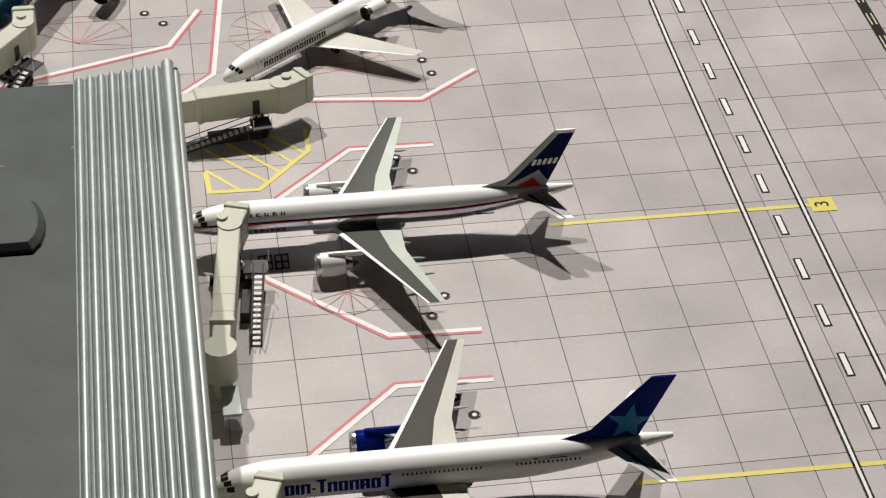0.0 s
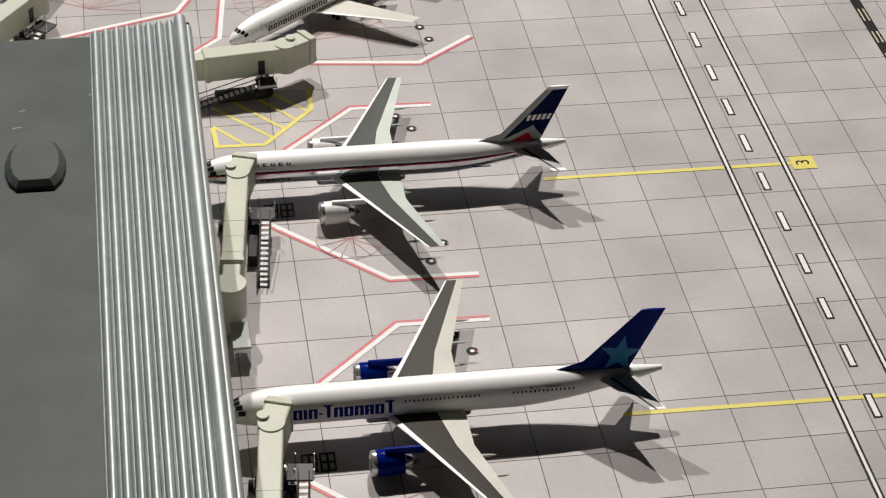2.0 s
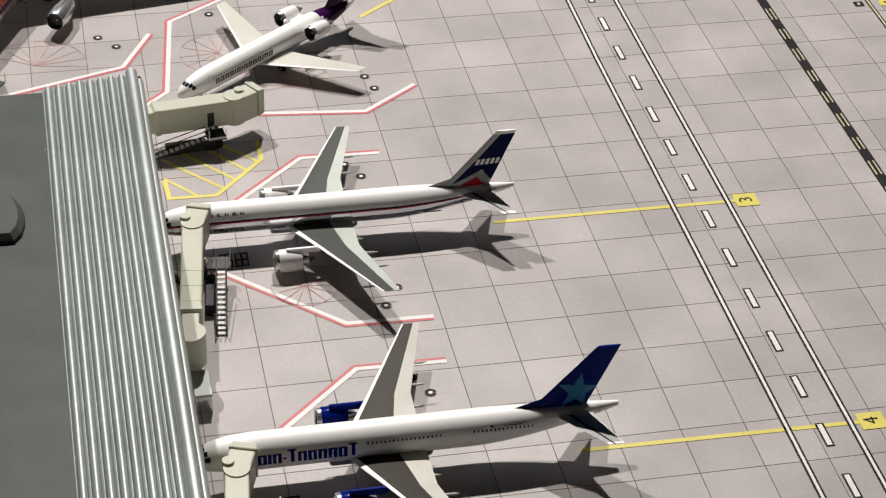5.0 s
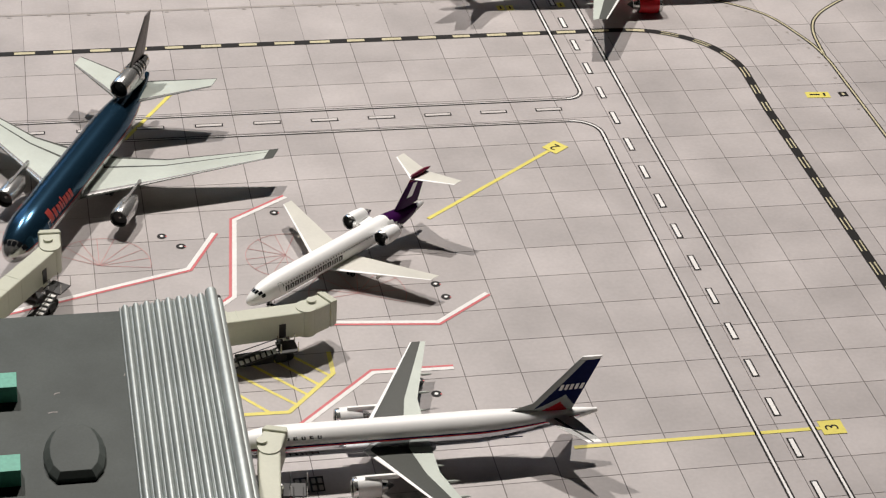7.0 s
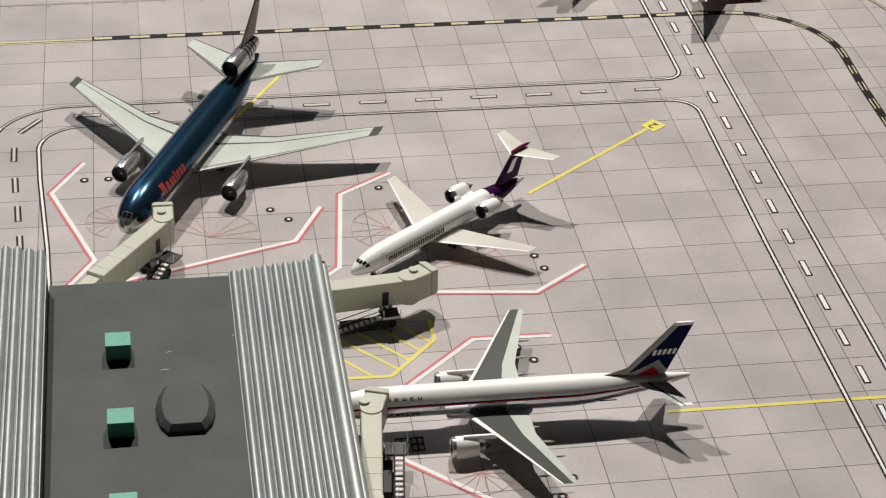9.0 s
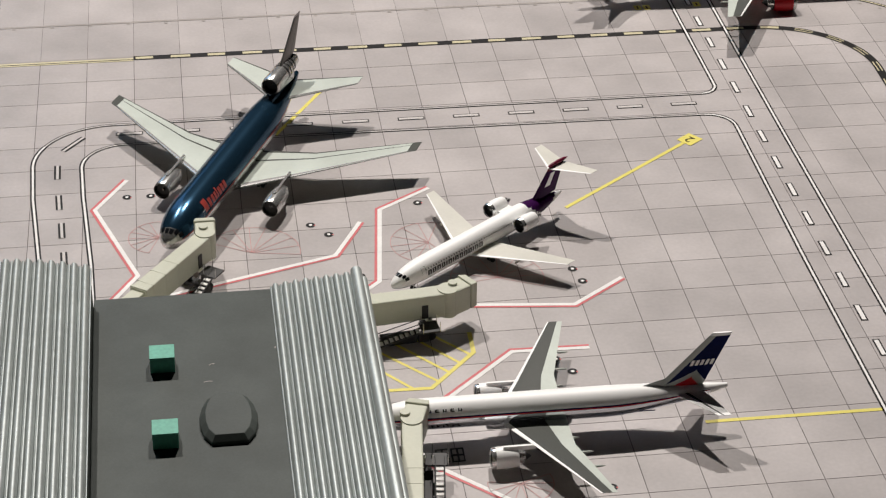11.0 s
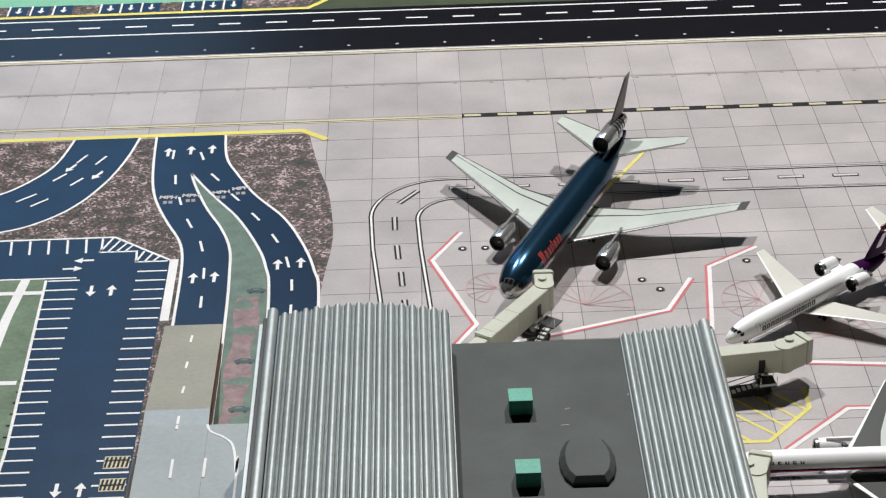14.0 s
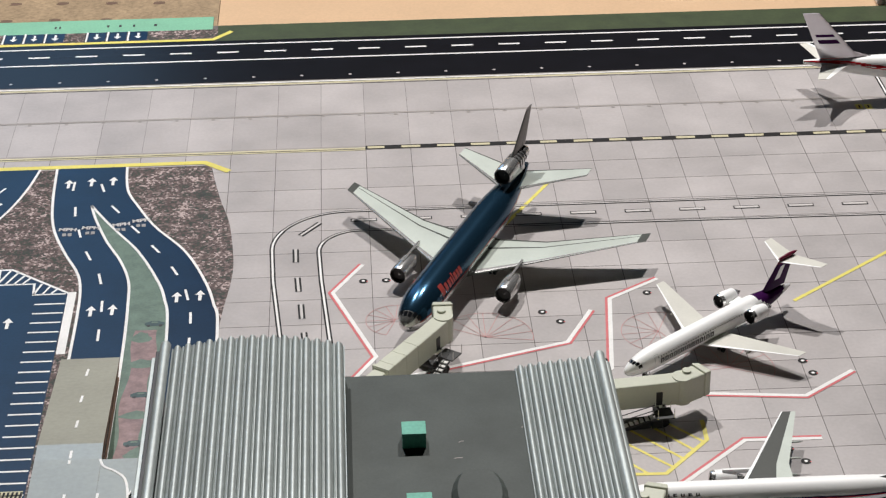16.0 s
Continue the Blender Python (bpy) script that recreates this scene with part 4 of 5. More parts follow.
def fin(name, parent, base, top, z0, z1, th, materials, zones, label=""):
    """Upright fin: base and top are (x front, x rear); zones(u, w) picks the material at chord u and height w."""
    NU, NW = 72, 72
    bm = bmesh.new()
    grid = {}
    for s in (1, -1):
        for i in range(NU + 1):
            for j in range(NW + 1):
                u, w = i / NU, j / NW
                xa, xb = base[0] + (top[0] - base[0]) * w, base[1] + (top[1] - base[1]) * w
                t = th * (1 - 0.45 * w) * math.sqrt(max(0.0, u * (1 - u))) * 2 * (1 - 0.3 * u) + 0.002
                grid[s, i, j] = bm.verts.new((xa + (xb - xa) * u, s * t, z0 + (z1 - z0) * w))
    for s in (1, -1):
        for i in range(NU):
            for j in range(NW):
                q = [grid[s, i, j], grid[s, i + 1, j], grid[s, i + 1, j + 1], grid[s, i, j + 1]]
                bm.faces.new(q if s < 0 else q[::-1]).material_index = zones((i + 0.5) / NU, (j + 0.5) / NW)
    for i in range(NU):
        bm.faces.new((grid[1, i, NW], grid[1, i + 1, NW], grid[-1, i + 1, NW], grid[-1, i, NW])).material_index = zones((i + 0.5) / NU, 1.0)
    for j in range(NW):
        for i in (0, NU):
            bm.faces.new((grid[1, i, j], grid[1, i, j + 1], grid[-1, i, j + 1], grid[-1, i, j])).material_index = zones(i / NU, (j + 0.5) / NW)
    bmesh.ops.recalc_face_normals(bm, faces=bm.faces)
    return part(name, bm, materials, parent, label, smooth=True)


def fairings(parent, pts, material):
    for x, y, z, l in pts:
        for s in (1, -1):
            lathe("flap_fairing", parent, [(0, 0.004), (0.3 * l, 0.022), (0.7 * l, 0.02), (l, 0.003)], material, None, (x, s * y, z), 8)


def twinjet(name, x, y, rz, livery, label, scale=1.0, group="model airliners on the apron"):
    """A slim twin-engined airliner, 6.2 slabs long."""
    t = thing(name, x, y, 0, rz, label, "model airplane", group)
    L, r, zc = livery.get("length", 6.2) * scale, livery.get("radius", 0.25) * scale, livery.get("height", 0.55)
    fs = livery.get("fin_shift", 0.0)
    skins, paint = livery["body"]
    fuselage(t, L, r, zc, skins, paint)
    wm, wb = livery["wing"]
    for s, nm in ((1, "wing"), (-1, "wing")):
        wing(nm, t, [(2.05 * scale, s * 0.0, zc - 0.17, 1.35 * scale, 0.05), (2.28 * scale, s * 0.24, zc - 0.15, 1.1 * scale, 0.05), (2.72 * scale, s * 1.0 * scale, zc - 0.09, 0.66 * scale, 0.04), (3.52 * scale, s * 2.48 * scale, zc + 0.02, 0.27 * scale, 0.035)], wb, wm)
        wing("tailplane", t, [(5.2 * scale, s * 0.05, zc + 0.14, 0.58 * scale, 0.03), (5.83 * scale, s * 0.9 * scale, zc + 0.2, 0.22 * scale, 0.03)], livery["stab"][1], livery["stab"][0])
        engine(t, 1.98 * scale, s * 0.92 * scale, 0.235, 0.62 * scale, 0.18 * scale, *livery["engine"], pylon=(0.2, zc - 0.1, 0.55 * scale))
        gear(t, 2.95 * scale, s * 0.42, zc - 0.15, 0.05, 2)
    gear(t, 0.75, 0, zc - 0.2, 0.045, 1)
    fairings(t, [(3.2 * scale, 0.75 * scale, zc - 0.15, 0.3), (3.38 * scale, 1.2 * scale, zc - 0.12, 0.28), (3.5 * scale, 1.65 * scale, zc - 0.08, 0.26)], wm[-1])
    fin("fin", t, (4.84 * scale + fs, 5.66 * scale + fs), (5.76 * scale + fs, 6.1 * scale + fs), zc + 0.2, 1.78 * scale + 0.5 * fs, 0.035, *livery["fin"])
    bm = bmesh.new()
    xf, zf = 4.84 * scale + fs, zc + r - 0.015
    pts = [(xf - 0.24, 0, zf + 0.004), (xf + 0.3, 0.03, zf - 0.06), (xf + 0.3, -0.03, zf - 0.06), (xf + 0.19, 0.0, zf + 0.14)]
    v = [bm.verts.new(p) for p in pts]
    for q in ((0, 1, 3), (0, 3, 2), (0, 2, 1), (1, 2, 3)):
        bm.faces.new([v[k] for k in q])
    bmesh.ops.recalc_face_normals(bm, faces=bm.faces)
    part("fin_fillet", bm, livery["fillet"], t)
    bm = bmesh.new()
    box(bm, 2.0 * scale, 3.5 * scale, -0.2, 0.2, zc - r - 0.04, zc - 0.1, bevel=0.07)
    part("belly_fairing", bm, livery["belly"], t, smooth=True)
    cockpit(t, L, r, zc, 0.2)
    windows(t, r, zc, 0.75, 4.9 * scale, 0.062, livery.get("window_angle", 24), 0.022, livery.get("gaps", ()))
    for sgn in (1, -1):
        if "fin_bars" in livery:
            bm = bmesh.new()
            for k in range(5):
                x0, z0 = 5.5 + 0.085 * k, 1.2 + 0.004 * k
                bm.faces.new([bm.verts.new((x0 + dx, sgn * 0.036, z0 + dz)) for dx, dz in ((0, 0), (0.055, 0), (0.095, 0.11), (0.04, 0.11))][::-sgn])
            part("fin_marking", bm, livery["fin_bars"], t, "pale bars on the fin")
    for nm, x0, bars, m, lab in livery["marks"]:
        side_bars(t, nm, r, zc, x0, bars, m, 0, True, lab)
    return t


def navy_paint(s, x):
    if x > 0.95:
        return 0
    if s > 0.38:
        return 0
    if s > 0.22:
        return 1
    if s > 0.15:
        return 3
    return 2


def navy_fin(u, w):
    if w > 0.95:
        return 1
    if u < 0.12 + 0.2 * w:
        return 3
    k = 0.32 - 0.55 * abs(u - 0.6)
    if w < k - 0.13:
        return 2
    if w < k:
        return 3
    return 0


def strokes(word, x, w, gap, low, high):
    """Plain stroke bars of a title: i one upright, o a closed block, n an open one, t a mast with a cap."""
    out = []
    for k in word:
        ww, b, mid = w, 0.4 * w, (low + high) / 2
        if k == " ":
            x += 0.6 * w
            continue
        if k == "i":
            ww = b
            out.append((x, b, low, high))
        elif k == "-":
            ww = b
            out.append((x, b, mid - 3, mid + 3))
        elif k == "t":
            out += [(x + 0.35 * w, b, low, high + 9), (x, w, high + 4, high + 9)]
        else:
            out += [(x, b, low, high), (x + w - b, b, low, high), (x, w, high - 5, high)]
            if k == "o":
                out.append((x, w, low, low + 5))
            if k == "s":
                out.append((x, w, mid - 2.5, mid + 2.5))
        x += ww + gap
    return out


bars_small = [(0.13 * k + d, w, a, c) for k in range(5) for d, w, a, c in ((0.0, 0.022, 38, 49), (0.0, 0.07, 38, 41), (0.0, 0.06, 46, 49) if k % 2 else (0.045, 0.02, 40, 48))]
navy_twin = {
    "body": ([P_WHITE, P_NAVY, P_BELLY, P_RED], navy_paint),
    "wing": ([P_WHITE, P_DGREY, P_WING], [(0.09, 0), (0.66, 1), (1.0, 2)]),
    "stab": ([P_WHITE, P_DGREY, P_WING], [(0.3, 0), (0.42, 1), (1.0, 0)]),
    "engine": (P_WHITE, P_SILVER),
    "fin": ([P_NAVY, P_WHITE, P_RED, P_GREY], navy_fin),
    "belly": P_BELLY,
    "fin_bars": P_WHITE,
    "fillet": P_GREY,
    "gaps": ((0.0, 9.0),),
    "radius": 0.272,
    "height": 0.565,
    "fin_shift": 0.1,
    "marks": [("title_marking", 1.0, bars_small, M_DARK, "dark title bars"), ("tail_marking", 4.6, [(0.0, 0.3, -16, -10)], P_NAVY, "")],
}
twinjet("airliner", -6.47, -6.16, 0, navy_twin, "white twin-jet model with a navy and red tail at the bridge")


def star_paint(s, x):
    return 1 if s < -0.72 else 0


def star(u, w):
    """A five-pointed star, in the fin's own lengths."""
    xa, xb = 0.98 * w, 0.88 + 0.44 * w
    a, b = xa + (xb - xa) * u - 0.72, 1.03 * w - 0.28
    rr, th = math.hypot(a, b), (math.atan2(b, a) - radians(82)) % (2 * math.pi / 5)
    th = min(th, 2 * math.pi / 5 - th)
    tip, dip, k = 0.33, 0.14, math.pi / 5
    edge = tip * dip * math.sin(k) / (tip * math.sin(th) + dip * math.sin(k - th))
    return 1 if rr < edge else 0


tall = strokes("oin-tnonsot", 0.0, 0.13, 0.016, -10, 24)
blue_twin = {
    "body": ([P_WHITE, P_BELLY], star_paint),
    "wing": ([P_WHITE, P_BROWN, P_CREAM], [(0.09, 0), (0.64, 1), (1.0, 2)]),
    "stab": ([P_WHITE, P_DGREY, P_WING], [(0.3, 0), (0.42, 1), (1.0, 0)]),
    "engine": (P_BLUE, P_SILVER),
    "fin": ([P_BLUE, P_STAR], star),
    "belly": P_BELLY,
    "gaps": ((0.7, 2.55), (3.72, 4.1)),
    "window_angle": 26,
    "fillet": P_BLUE,
    "radius": 0.268,
    "height": 0.6,
    "fin_shift": 0.06,
    "marks": [("title_marking", 1.03, tall, P_BLUE, "chunky blue title bars"), ("tail_marking", 4.4, [(0.0, 0.06, 34, 38), (0.22, 0.25, 34, 37)], P_BELLY, "")],
}
twinjet("airliner", -6.46, -12.12, 0, blue_twin, "white twin-jet model with a blue star tail at the bridge", 1.03)


def red_paint(s, x):
    k = max(0.0, min(1.0, (x - 0.7) / 0.2))
    k = k * k * (3 - 2 * k)
    low = 0.1 + 0.5 * k
    if low < s < low + 0.2 or low - 0.14 < s < low - 0.06:
        return 1
    return 0


def red_fin(u, w):
    if w < 0.06:
        return 1
    if (0.5 < w < 0.55 or 0.36 < w < 0.44) and 0.2 < u < 0.85:
        return 2
    return 0


red_twin = {
    "body": ([P_WHITE, P_RED], red_paint),
    "wing": ([P_WHITE, P_DGREY, P_WING], [(0.09, 0), (0.6, 1), (1.0, 2)]),
    "stab": ([P_WHITE, P_CREAM], [(0.3, 0), (1.0, 1)]),
    "engine": (P_RED, P_SILVER),
    "fin": ([P_LILAC, P_RED, P_PURPLE], red_fin),
    "belly": P_WHITE,
    "fillet": P_LILAC,
    "length": 6.15,
    "height": 0.8,
    "fin_shift": 0.17,
    "marks": [],
}
twinjet("airliner", 8.0, 11.05, 180, red_twin, "white twin-jet model with red stripes and engines on the taxiway", 1.22)


# three-engined wide-body with a dark polished hull
tri = thing("airliner", -9.70, -0.28, 0, 65.5, "polished dark three-engined wide-body model with silver nose", "model airplane", "model airliners on the apron")
TL, TR, TZ = 7.15, 0.39, 0.70


def tri_paint(s, x):
    if s < -0.12 or x < 0.032:
        return 1
    if -0.04 < s < 0.05:
        return 2
    if s < 0.05:
        return 1
    return 0


fuselage(tri, TL, TR, TZ, [P_DEEP, P_SILVER, P_BRICK], tri_paint, 0.16, 0.34, lift=0.4)
for s in (1, -1):
    wing("wing", tri, [(2.3, 0.0, TZ - 0.28, 2.1, 0.045), (2.7, s * 0.38, TZ - 0.26, 1.67, 0.045), (3.52, s * 1.4, TZ - 0.22, 1.02, 0.04), (4.87, s * 3.25, TZ - 0.07, 0.43, 0.035)], [(0.03, 2), (0.11, 1), (0.69, 0), (0.735, 2), (0.95, 0), (1.0, 2)], [P_WING, P_SILVER, P_DGREY])
    wing("tailplane", tri, [(5.8, s * 0.05, TZ + 0.12, 1.1, 0.035), (6.85, s * 1.5, TZ + 0.26, 0.4, 0.03)], [(0.04, 2), (0.13, 1), (0.94, 0), (1.0, 2)], [P_WING, P_SILVER, P_DGREY])
    wing("wing_tip", tri, [(4.87, s * 3.251, TZ - 0.07, 0.43, 0.035), (4.98, s * 3.42, TZ - 0.06, 0.40, 0.035)], [(1.0, 0)], [P_DGREY], "dark wing tip")
    engine(tri, 2.32, s * (1.12 if s > 0 else 1.2), 0.33, 0.9, 0.185, P_SILVER, P_SILVER, (0.3, TZ - 0.15, 0.9), "polished metal engine")
    gear(tri, 3.7, s * 0.5, TZ - 0.3, 0.06, 2)
gear(tri, 0.95, 0, TZ - 0.35, 0.055, 1)
lathe("tail_engine", tri, [(0.16, 0.02), (0.16, 0.145), (0.02, 0.165), (0.0, 0.182), (0.03, 0.198), (0.3, 0.205), (0.9, 0.185), (1.4, 0.14), (1.41, 0.11), (1.6, 0.04)], [P_SILVER, M_DARK], [1, 1, 0, 0, 0, 0, 0, 1, 0], (5.55, 0, 1.28), label="polished tail engine with dark intake")
for k in range(4):
    lathe("engine_band", tri, [(0, 0.203 - 0.009 * k), (0.05, 0.201 - 0.009 * k)], M_DARK, None, (6.2 + 0.14 * k, 0, 1.28))
bm = bmesh.new()
box(bm, 5.85, 6.8, -0.09, 0.09, 0.92, 1.12, bevel=0.03)
part("engine_pylon", bm, P_SILVER, tri)
fin("fin", tri, (6.1, 7.05), (7.1, 7.46), 1.44, 2.2, 0.035, [mat("fin_bronze", (0.16, 0.145, 0.14), 0.35, 0.4, bump=0), P_DGREY], lambda u, w: 1 if 0.62 < u < 0.66 or u < 0.05 else 0, "dull metal fin")
cockpit(tri, TL, TR, TZ, 0.13, 0.09, 0.16)
side_bars(tri, "title_marking", TR, TZ, 1.1, [(0.0, 0.17, 14, 50), (0.22, 0.11, 14, 40), (0.38, 0.1, 14, 38), (0.51, 0.08, 14, 38), (0.62, 0.05, 14, 46), (0.7, 0.11, 14, 38), (0.84, 0.1, 14, 38), (0.97, 0.1, 14, 38)], P_BRICK, 0, True, "red title bars")
windows(tri, TR, TZ, 1.1, 5.0, 0.09, 6, 0.02)

# short rear-engined jet with a T tail
jet = thing("airliner", -5.56, -1.82, 0, 38.4, "white rear-engined model with purple T tail at the bridge", "model airplane", "model airliners on the apron")
JL, JR, JZ = 4.78, 0.225, 0.41


def jet_paint(s, x):
    if 0.82 - 0.06 * s < x < 0.93 + 0.03 * s:
        return 1
    return 2 if s < -0.55 else 0


fuselage(jet, JL, JR, JZ, [P_WHITE, P_PURPLE, P_GREY], jet_paint, 0.18, 0.27, lift=0.2)
for s in (1, -1):
    wing("wing", jet, [(1.8, 0.0, JZ - 0.15, 0.95, 0.05), (1.95, s * 0.2, JZ - 0.14, 0.72, 0.05), (2.85, s * 1.88, JZ + 0.0, 0.22, 0.04)], [(0.09, 1), (1.0, 0)], [P_CREAM, P_WHITE])
    wing("tailplane", jet, [(4.38, 0.0, 1.13, 0.48, 0.035), (4.8, s * 0.74, 1.15, 0.22, 0.03)], [(0.12, 1), (1.0, 0)], [P_CREAM, P_WHITE])
    engine(jet, 3.08, s * 0.41, JZ + 0.13, 0.6, 0.148, P_WHITE, P_SILVER, None)
    bm = bmesh.new()
    box(bm, 3.2, 3.55, s * 0.3 - 0.12, s * 0.3 + 0.12, JZ + 0.08, JZ + 0.14, bevel=0.02)
    part("pylon", bm, P_WHITE, jet)
    gear(jet, 2.4, s * 0.32, JZ - 0.12, 0.045, 1)
gear(jet, 0.6, 0, JZ - 0.18, 0.04, 1)
lathe("tail_bullet", jet, [(0.0, 0.004), (0.08, 0.03), (0.32, 0.042), (0.5, 0.03), (0.6, 0.004)], P_CRIMSON, None, (4.36, 0, 1.19), 12, "crimson fairing on the T tail")
fin("fin", jet, (3.9, 4.62), (4.44, 4.86), JZ + 0.17, 1.2, 0.04, [P_PURPLE, P_CRIMSON, P_LILAC], lambda u, w: 1 if w > 0.8 else (2 if 0.3 < u < 0.55 and 0.3 < w < 0.72 else 0), "purple fin with pale pattern")
cockpit(jet, JL, JR, JZ, 0.16, 0.08, 0.18)
windows(jet, JR, JZ, 0.7, 3.6, 0.07, 26, 0.02)
side_bars(jet, "title_marking", JR, JZ, 0.75, strokes("nonoininonoino", 0.0, 0.1, 0.022, -10, 16), M_DARK, 0, True, "dark title bars")


for sgn in (1, -1):
    bm = bmesh.new()
    tube(bm, (2.35, sgn * 1.0, JZ - 0.13), (2.62, sgn * 1.0, JZ - 0.13), 0.022, 8, 0.008)
    part("flap_fairing", bm, P_CREAM, jet)
side_bars(jet, "door_outline", JR, JZ, 0.6, [(0.0, 0.008, 2, 44), (0.1, 0.008, 2, 44), (0.0, 0.108, 43, 45)], P_GREY, 0, True)
side_bars(tri, "door_outline", TR, TZ, 1.0, [(0.0, 0.01, -4, 24), (0.13, 0.01, -4, 24), (0.0, 0.14, 23, 25)], P_SILVER, 0, True)

# ---------------------------------------------------------------- jet bridges: from the terminal (x = 0) to the aircraft (x = length)
def jet_bridge(x, y, rz, length, step_at, side=-1, cab_turn=0.0, z0=0.4):
    b = thing("jet_bridge", x, y, 0, rz, "cream plastic jet bridge with stairs and wheeled column", "jet bridge", "jet bridges")
    h = 0.5
    boxed("inner_tunnel", (0.0, step_at + 0.1, -0.135, 0.135, z0 + 0.02, z0 + h - 0.04), M_BRIDGE, b, bevel=0.02)
    o = boxed("outer_tunnel", (step_at, length - 0.5, -0.172, 0.172, z0, z0 + h), M_BRIDGE, b, bevel=0.025)
    boxed("roof_rib", (step_at + 0.02, step_at + 0.1, -0.185, 0.185, z0 - 0.01, z0 + h + 0.015), M_BRIDGE, o, bevel=0.01)
    bm = bmesh.new()
    tube(bm, (length - 0.42, 0, z0 - 0.02), (length - 0.42, 0, z0 + h + 0.02), 0.19, 20)
    part("cab_drum", bm, M_BRIDGE, b, smooth=True)
    bm = bmesh.new()
    tube(bm, (length - 0.3, 0.12, z0 + h - 0.02), (length - 0.3, 0.12, z0 + h + 0.06), 0.085, 18)
    part("roof_hood", bm, M_BRIDGE, b, smooth=True)
    tm = Matrix.Translation((length * U - 0.42 * U, 0, 0)) @ Matrix.Rotation(radians(cab_turn), 4, "Z")
    bm = bmesh.new()
    box(bm, 0.0, 0.4, -0.19, 0.19, z0 - 0.01, z0 + h + 0.01, bevel=0.03)
    cab = part("cab", bm, M_BRIDGE, b, m=tm)
    for k in range(3):
        bm = bmesh.new()
        box(bm, 0.4 + 0.05 * k, 0.46 + 0.05 * k, -0.205 + 0.012 * k, 0.205 - 0.012 * k, z0 + 0.0, z0 + h + 0.035 - 0.012 * k, bevel=0.02)
        part("canopy_fold", bm, M_BRIDGE, cab)
    xd = length - 0.95
    boxed("service_door", (xd, xd + 0.12, side * 0.176 - 0.006, side * 0.176 + 0.006, z0 + 0.04, z0 + 0.32), M_DARK, b, "dark service door", bevel=0)
    for k in range(3):
        xw = step_at + 0.25 + 0.4 * k
        if xw < xd - 0.3:
            boxed("panel_seam", (xw, xw + 0.015, -0.176, 0.176, z0 + 0.0, z0 + h + 0.004), M_BRIDGE, b, bevel=0)
    # lifting column on a wheeled bogie
    xc = length - 0.8
    for s in (-1, 1):
        bm = bmesh.new()
        tube(bm, (xc, s * 0.17, 0.12), (xc, s * 0.17, z0 + 0.05), 0.035, 12)
        part("column", bm, M_STEEL, b, "bare steel column", smooth=True)
        bm = bmesh.new()
        tube(bm, (xc, s * 0.17, 0.1), (xc, s * 0.17, 0.34), 0.055, 12)
        part("column_sleeve", bm, M_DARK, b, smooth=True)
    boxed("crossbeam", (xc - 0.05, xc + 0.05, -0.24, 0.24, z0 - 0.1, z0), M_BRIDGE, b)
    bogie = boxed("bogie", (xc - 0.1, xc + 0.1, -0.24, 0.24, 0.07, 0.14), M_DARK, b)
    for s in (-1, 1):
        bm = bmesh.new()
        tube(bm, (xc, s * 0.25, 0.085), (xc, s * 0.32, 0.085), 0.085, 16)
        part("wheel", bm, M_TYRE, bogie)
    # platform and stairs along the tunnel's side
    yo = side * 0.45
    boxed("platform", (xd - 0.08, xd + 0.26, yo - 0.13, yo + 0.24, z0 - 0.03, z0 + 0.0), M_DARK, b)
    for px in (xd - 0.07, xd + 0.24):
        for py in (yo - 0.14, yo + 0.12):
            bm = bmesh.new()
            tube(bm, (px, py, z0), (px, py, z0 + 0.2), 0.008, 6)
            part("handrail_post", bm, M_STEEL, b)
    n, run = 13, 1.25
    for k in range(n):
        f = (k + 0.5) / n
        xs, zs = xd - 0.1 - run * f, (z0 - 0.02) * (1 - f)
        boxed("step", (xs - 0.035, xs + 0.03, yo - 0.062, yo + 0.062, zs, zs + 0.018), M_WHITE, b, bevel=0)
    for py in (yo - 0.075, yo + 0.075):
        bm = bmesh.new()
        tube(bm, (xd - 0.08, py, z0 - 0.02), (xd - 0.1 - run, py, 0.02), 0.016, 6)
        part("stringer", bm, M_DARK, b)
        bm = bmesh.new()
        tube(bm, (xd - 0.08, py, z0 + 0.18), (xd - 0.1 - run, py, 0.22), 0.009, 6)
        tube(bm, (xd - 0.1 - run, py, 0.0), (xd - 0.1 - run, py, 0.22), 0.009, 6)
        part("handrail", bm, M_DARK, b)
    # low dark block added to fill the dark area between tunnel and stairs
    boxed("service_box", (xd - 0.8, xd - 0.12, yo + 0.12, yo + 0.26, 0.0, 0.2), M_DARK, b)
    boxed("control_box", (xd - 0.1, xd + 0.1, yo + 0.1, yo + 0.24, 0.0, 0.16), M_DARK, b)
    # rotunda at the terminal end
    bm = bmesh.new()
    tube(bm, (0.0, 0, z0 - 0.05), (0.0, 0, z0 + h + 0.02), 0.24, 20)
    part("rotunda", bm, M_BRIDGE, b, smooth=True)
    bm = bmesh.new()
    tube(bm, (0.0, 0, 0.0), (0.0, 0, z0), 0.12, 14)
    part("rotunda_post", bm, M_BRIDGE, b, smooth=True)
    return b


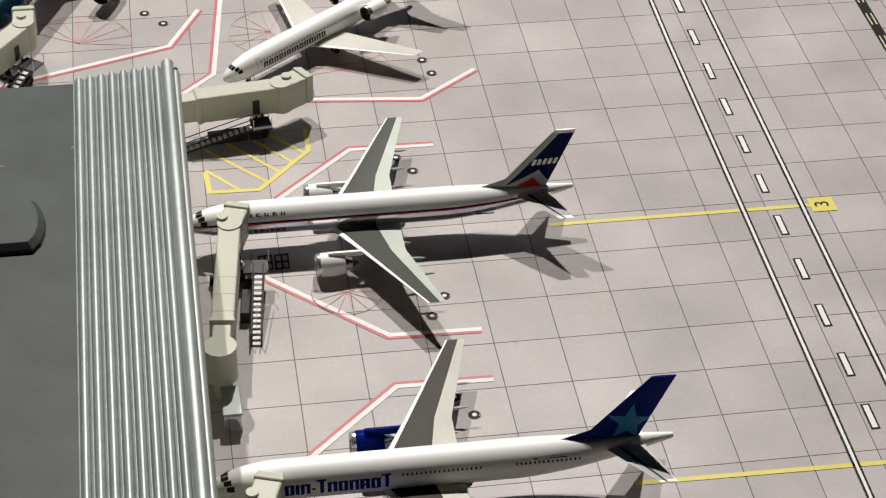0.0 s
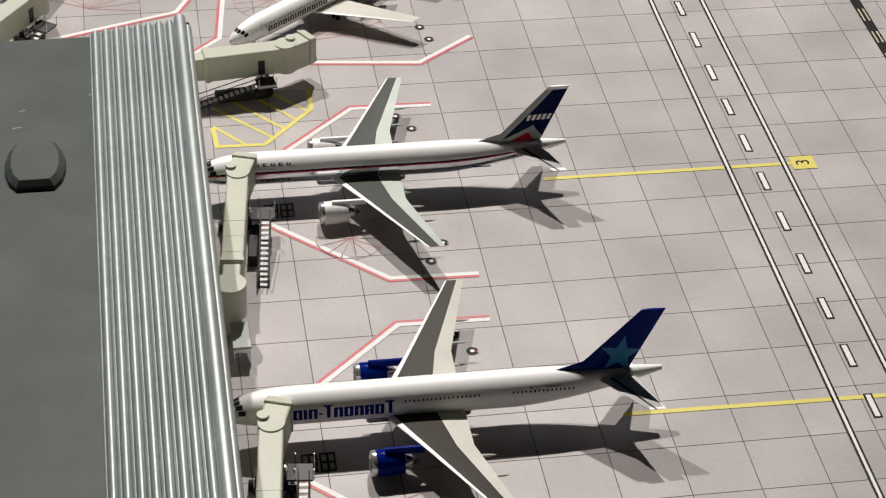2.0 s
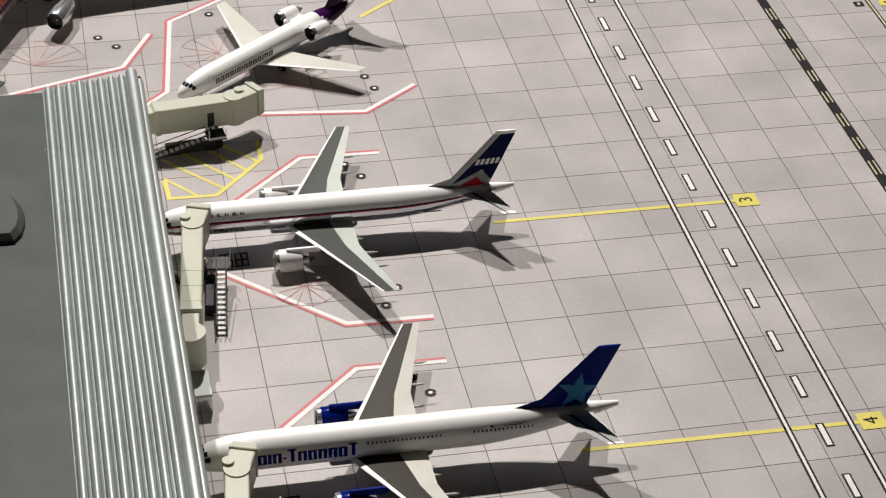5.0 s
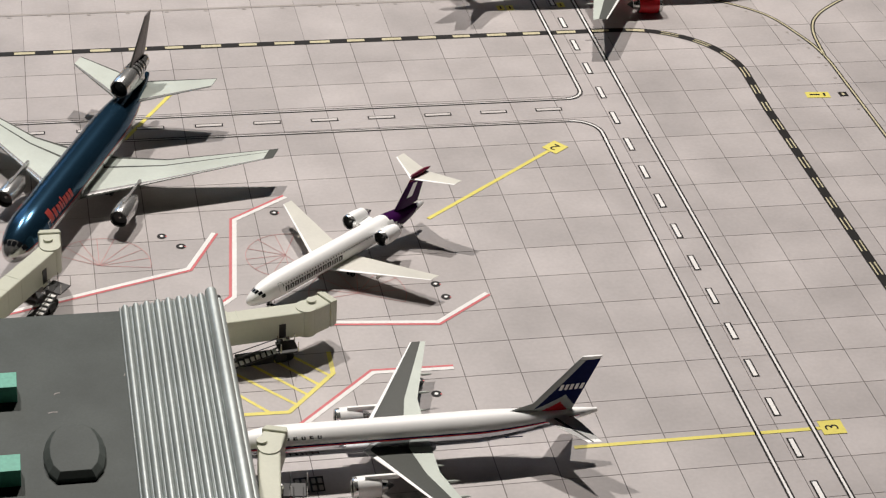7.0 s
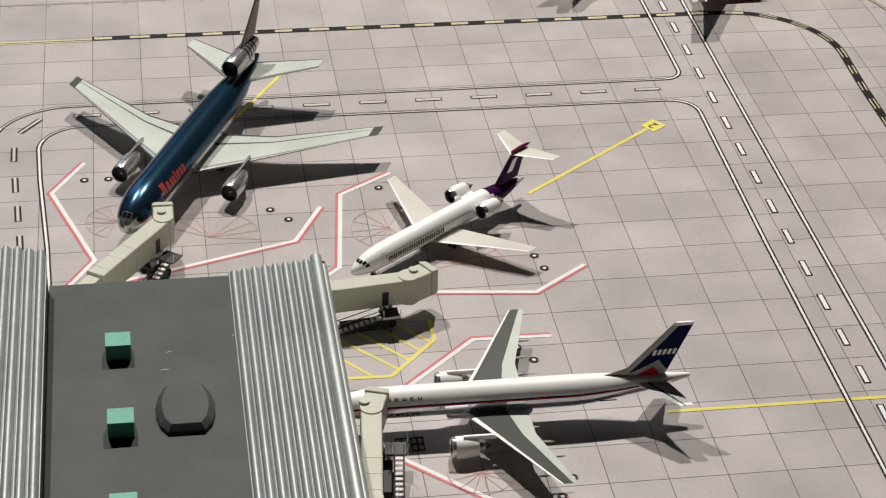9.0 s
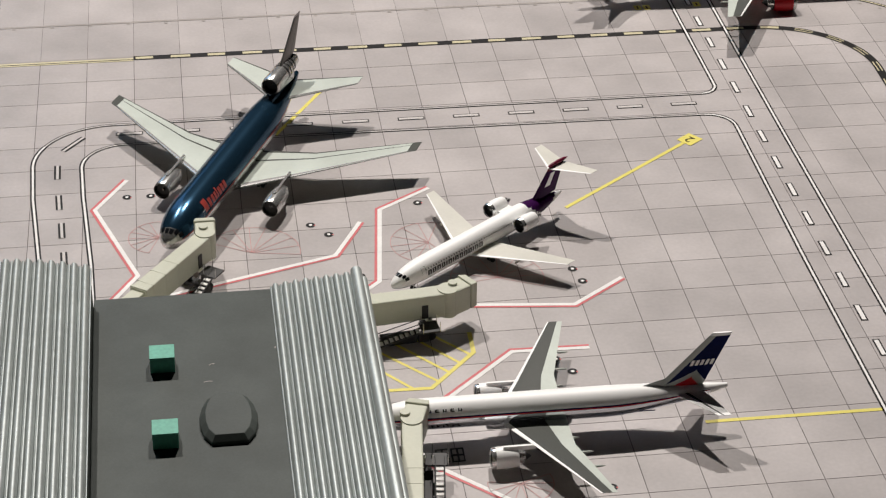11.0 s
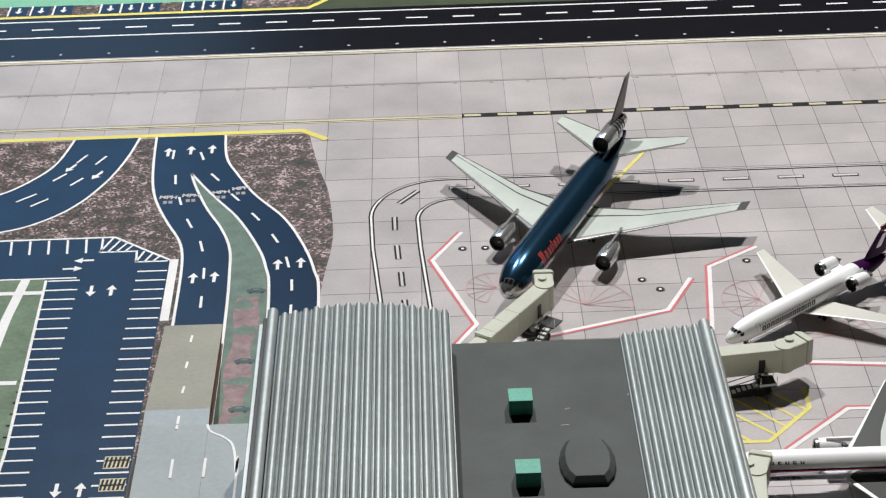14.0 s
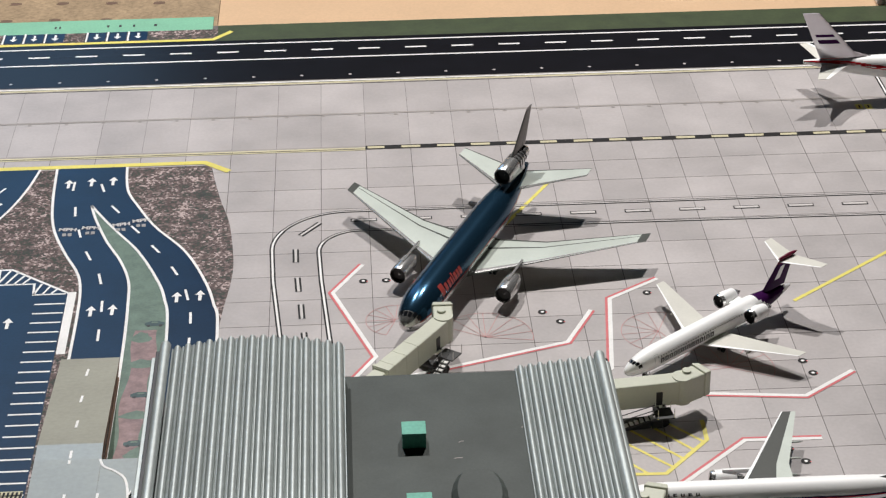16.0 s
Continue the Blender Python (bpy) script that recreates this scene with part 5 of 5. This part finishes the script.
jet_bridge(-6.1, -9.62, 83.5, 3.35, 0.55, -1, -12)
jet_bridge(-6.1, -15.71, 83.5, 3.35, 0.55, -1, -12)
jet_bridge(-7.0, -3.08, 7.0, 2.8, 0.9, -1, 25, 0.36)
jet_bridge(-11.55, -4.25, 55.0, 4.95, 2.3, -1, 35, 0.5)
for y in (-10.15, -16.25):
    bx = thing("equipment_box", -6.0, y, 0, 0, "grey blue equipment box at the terminal foot", "box")
    boxed("body", (-0.13, 0.13, -0.3, 0.3, 0.0, 0.3), P_BELLY, bx, bevel=0.015)
    boxed("lid", (-0.14, 0.14, -0.31, 0.31, 0.303, 0.34), P_GREY, bx, bevel=0.012)

# ---------------------------------------------------------------- concrete slabs of the mat
JX = [-5 - 1.058 * k for k in range(16, 0, -1)] + [float(k) for k in range(-5, 14)]
JY = [float(k) for k in range(-18, 10)] + [11.0, 12.8]
G = 0.0072
shared = {}
rest = bmesh.new()


def slab_faces(bm, x0, x1, y0, y1):
    t = [bm.verts.new(p) for p in ((x0, y0, 0), (x1, y0, 0), (x1, y1, 0), (x0, y1, 0))]
    lo = [bm.verts.new(p) for p in ((x0, y0, -0.005), (x1, y0, -0.005), (x1, y1, -0.005), (x0, y1, -0.005))]
    bm.faces.new(t)
    for k in range(4):
        bm.faces.new((lo[k], lo[(k + 1) % 4], t[(k + 1) % 4], t[k]))


for x0, x1 in zip(JX, JX[1:]):
    for y0, y1 in zip(JY, JY[1:]):
        if (x1 < -6.6 and y1 < -5.5) or (x1 < -13.9 and y1 < 8.2):
            continue
        w, d = round(x1 - x0, 3), round(y1 - y0, 3)
        if -6.5 < x0 < 4.5 and -14 <= y0 < 8 and d == 1.0:
            if (w, d) not in shared:
                bm = bmesh.new()
                slab_faces(bm, G, w - G, G, d - G)
                shared[w, d] = part("slab", bm, M_SLAB, ground)
                ob = shared[w, d]
            else:
                ob = new("slab", shared[w, d].data)
                ob.parent = ground
            ob.matrix_basis = pose(x0 * U, y0 * U, 0)
        else:
            g = 0.6 * G if y0 >= 9 else G
            slab_faces(rest, x0 + g, x1 - g, y0 + g, y1 - g)
tagged(part("slab_field", rest, M_SLAB_ISLE, ground), kind="stuff")
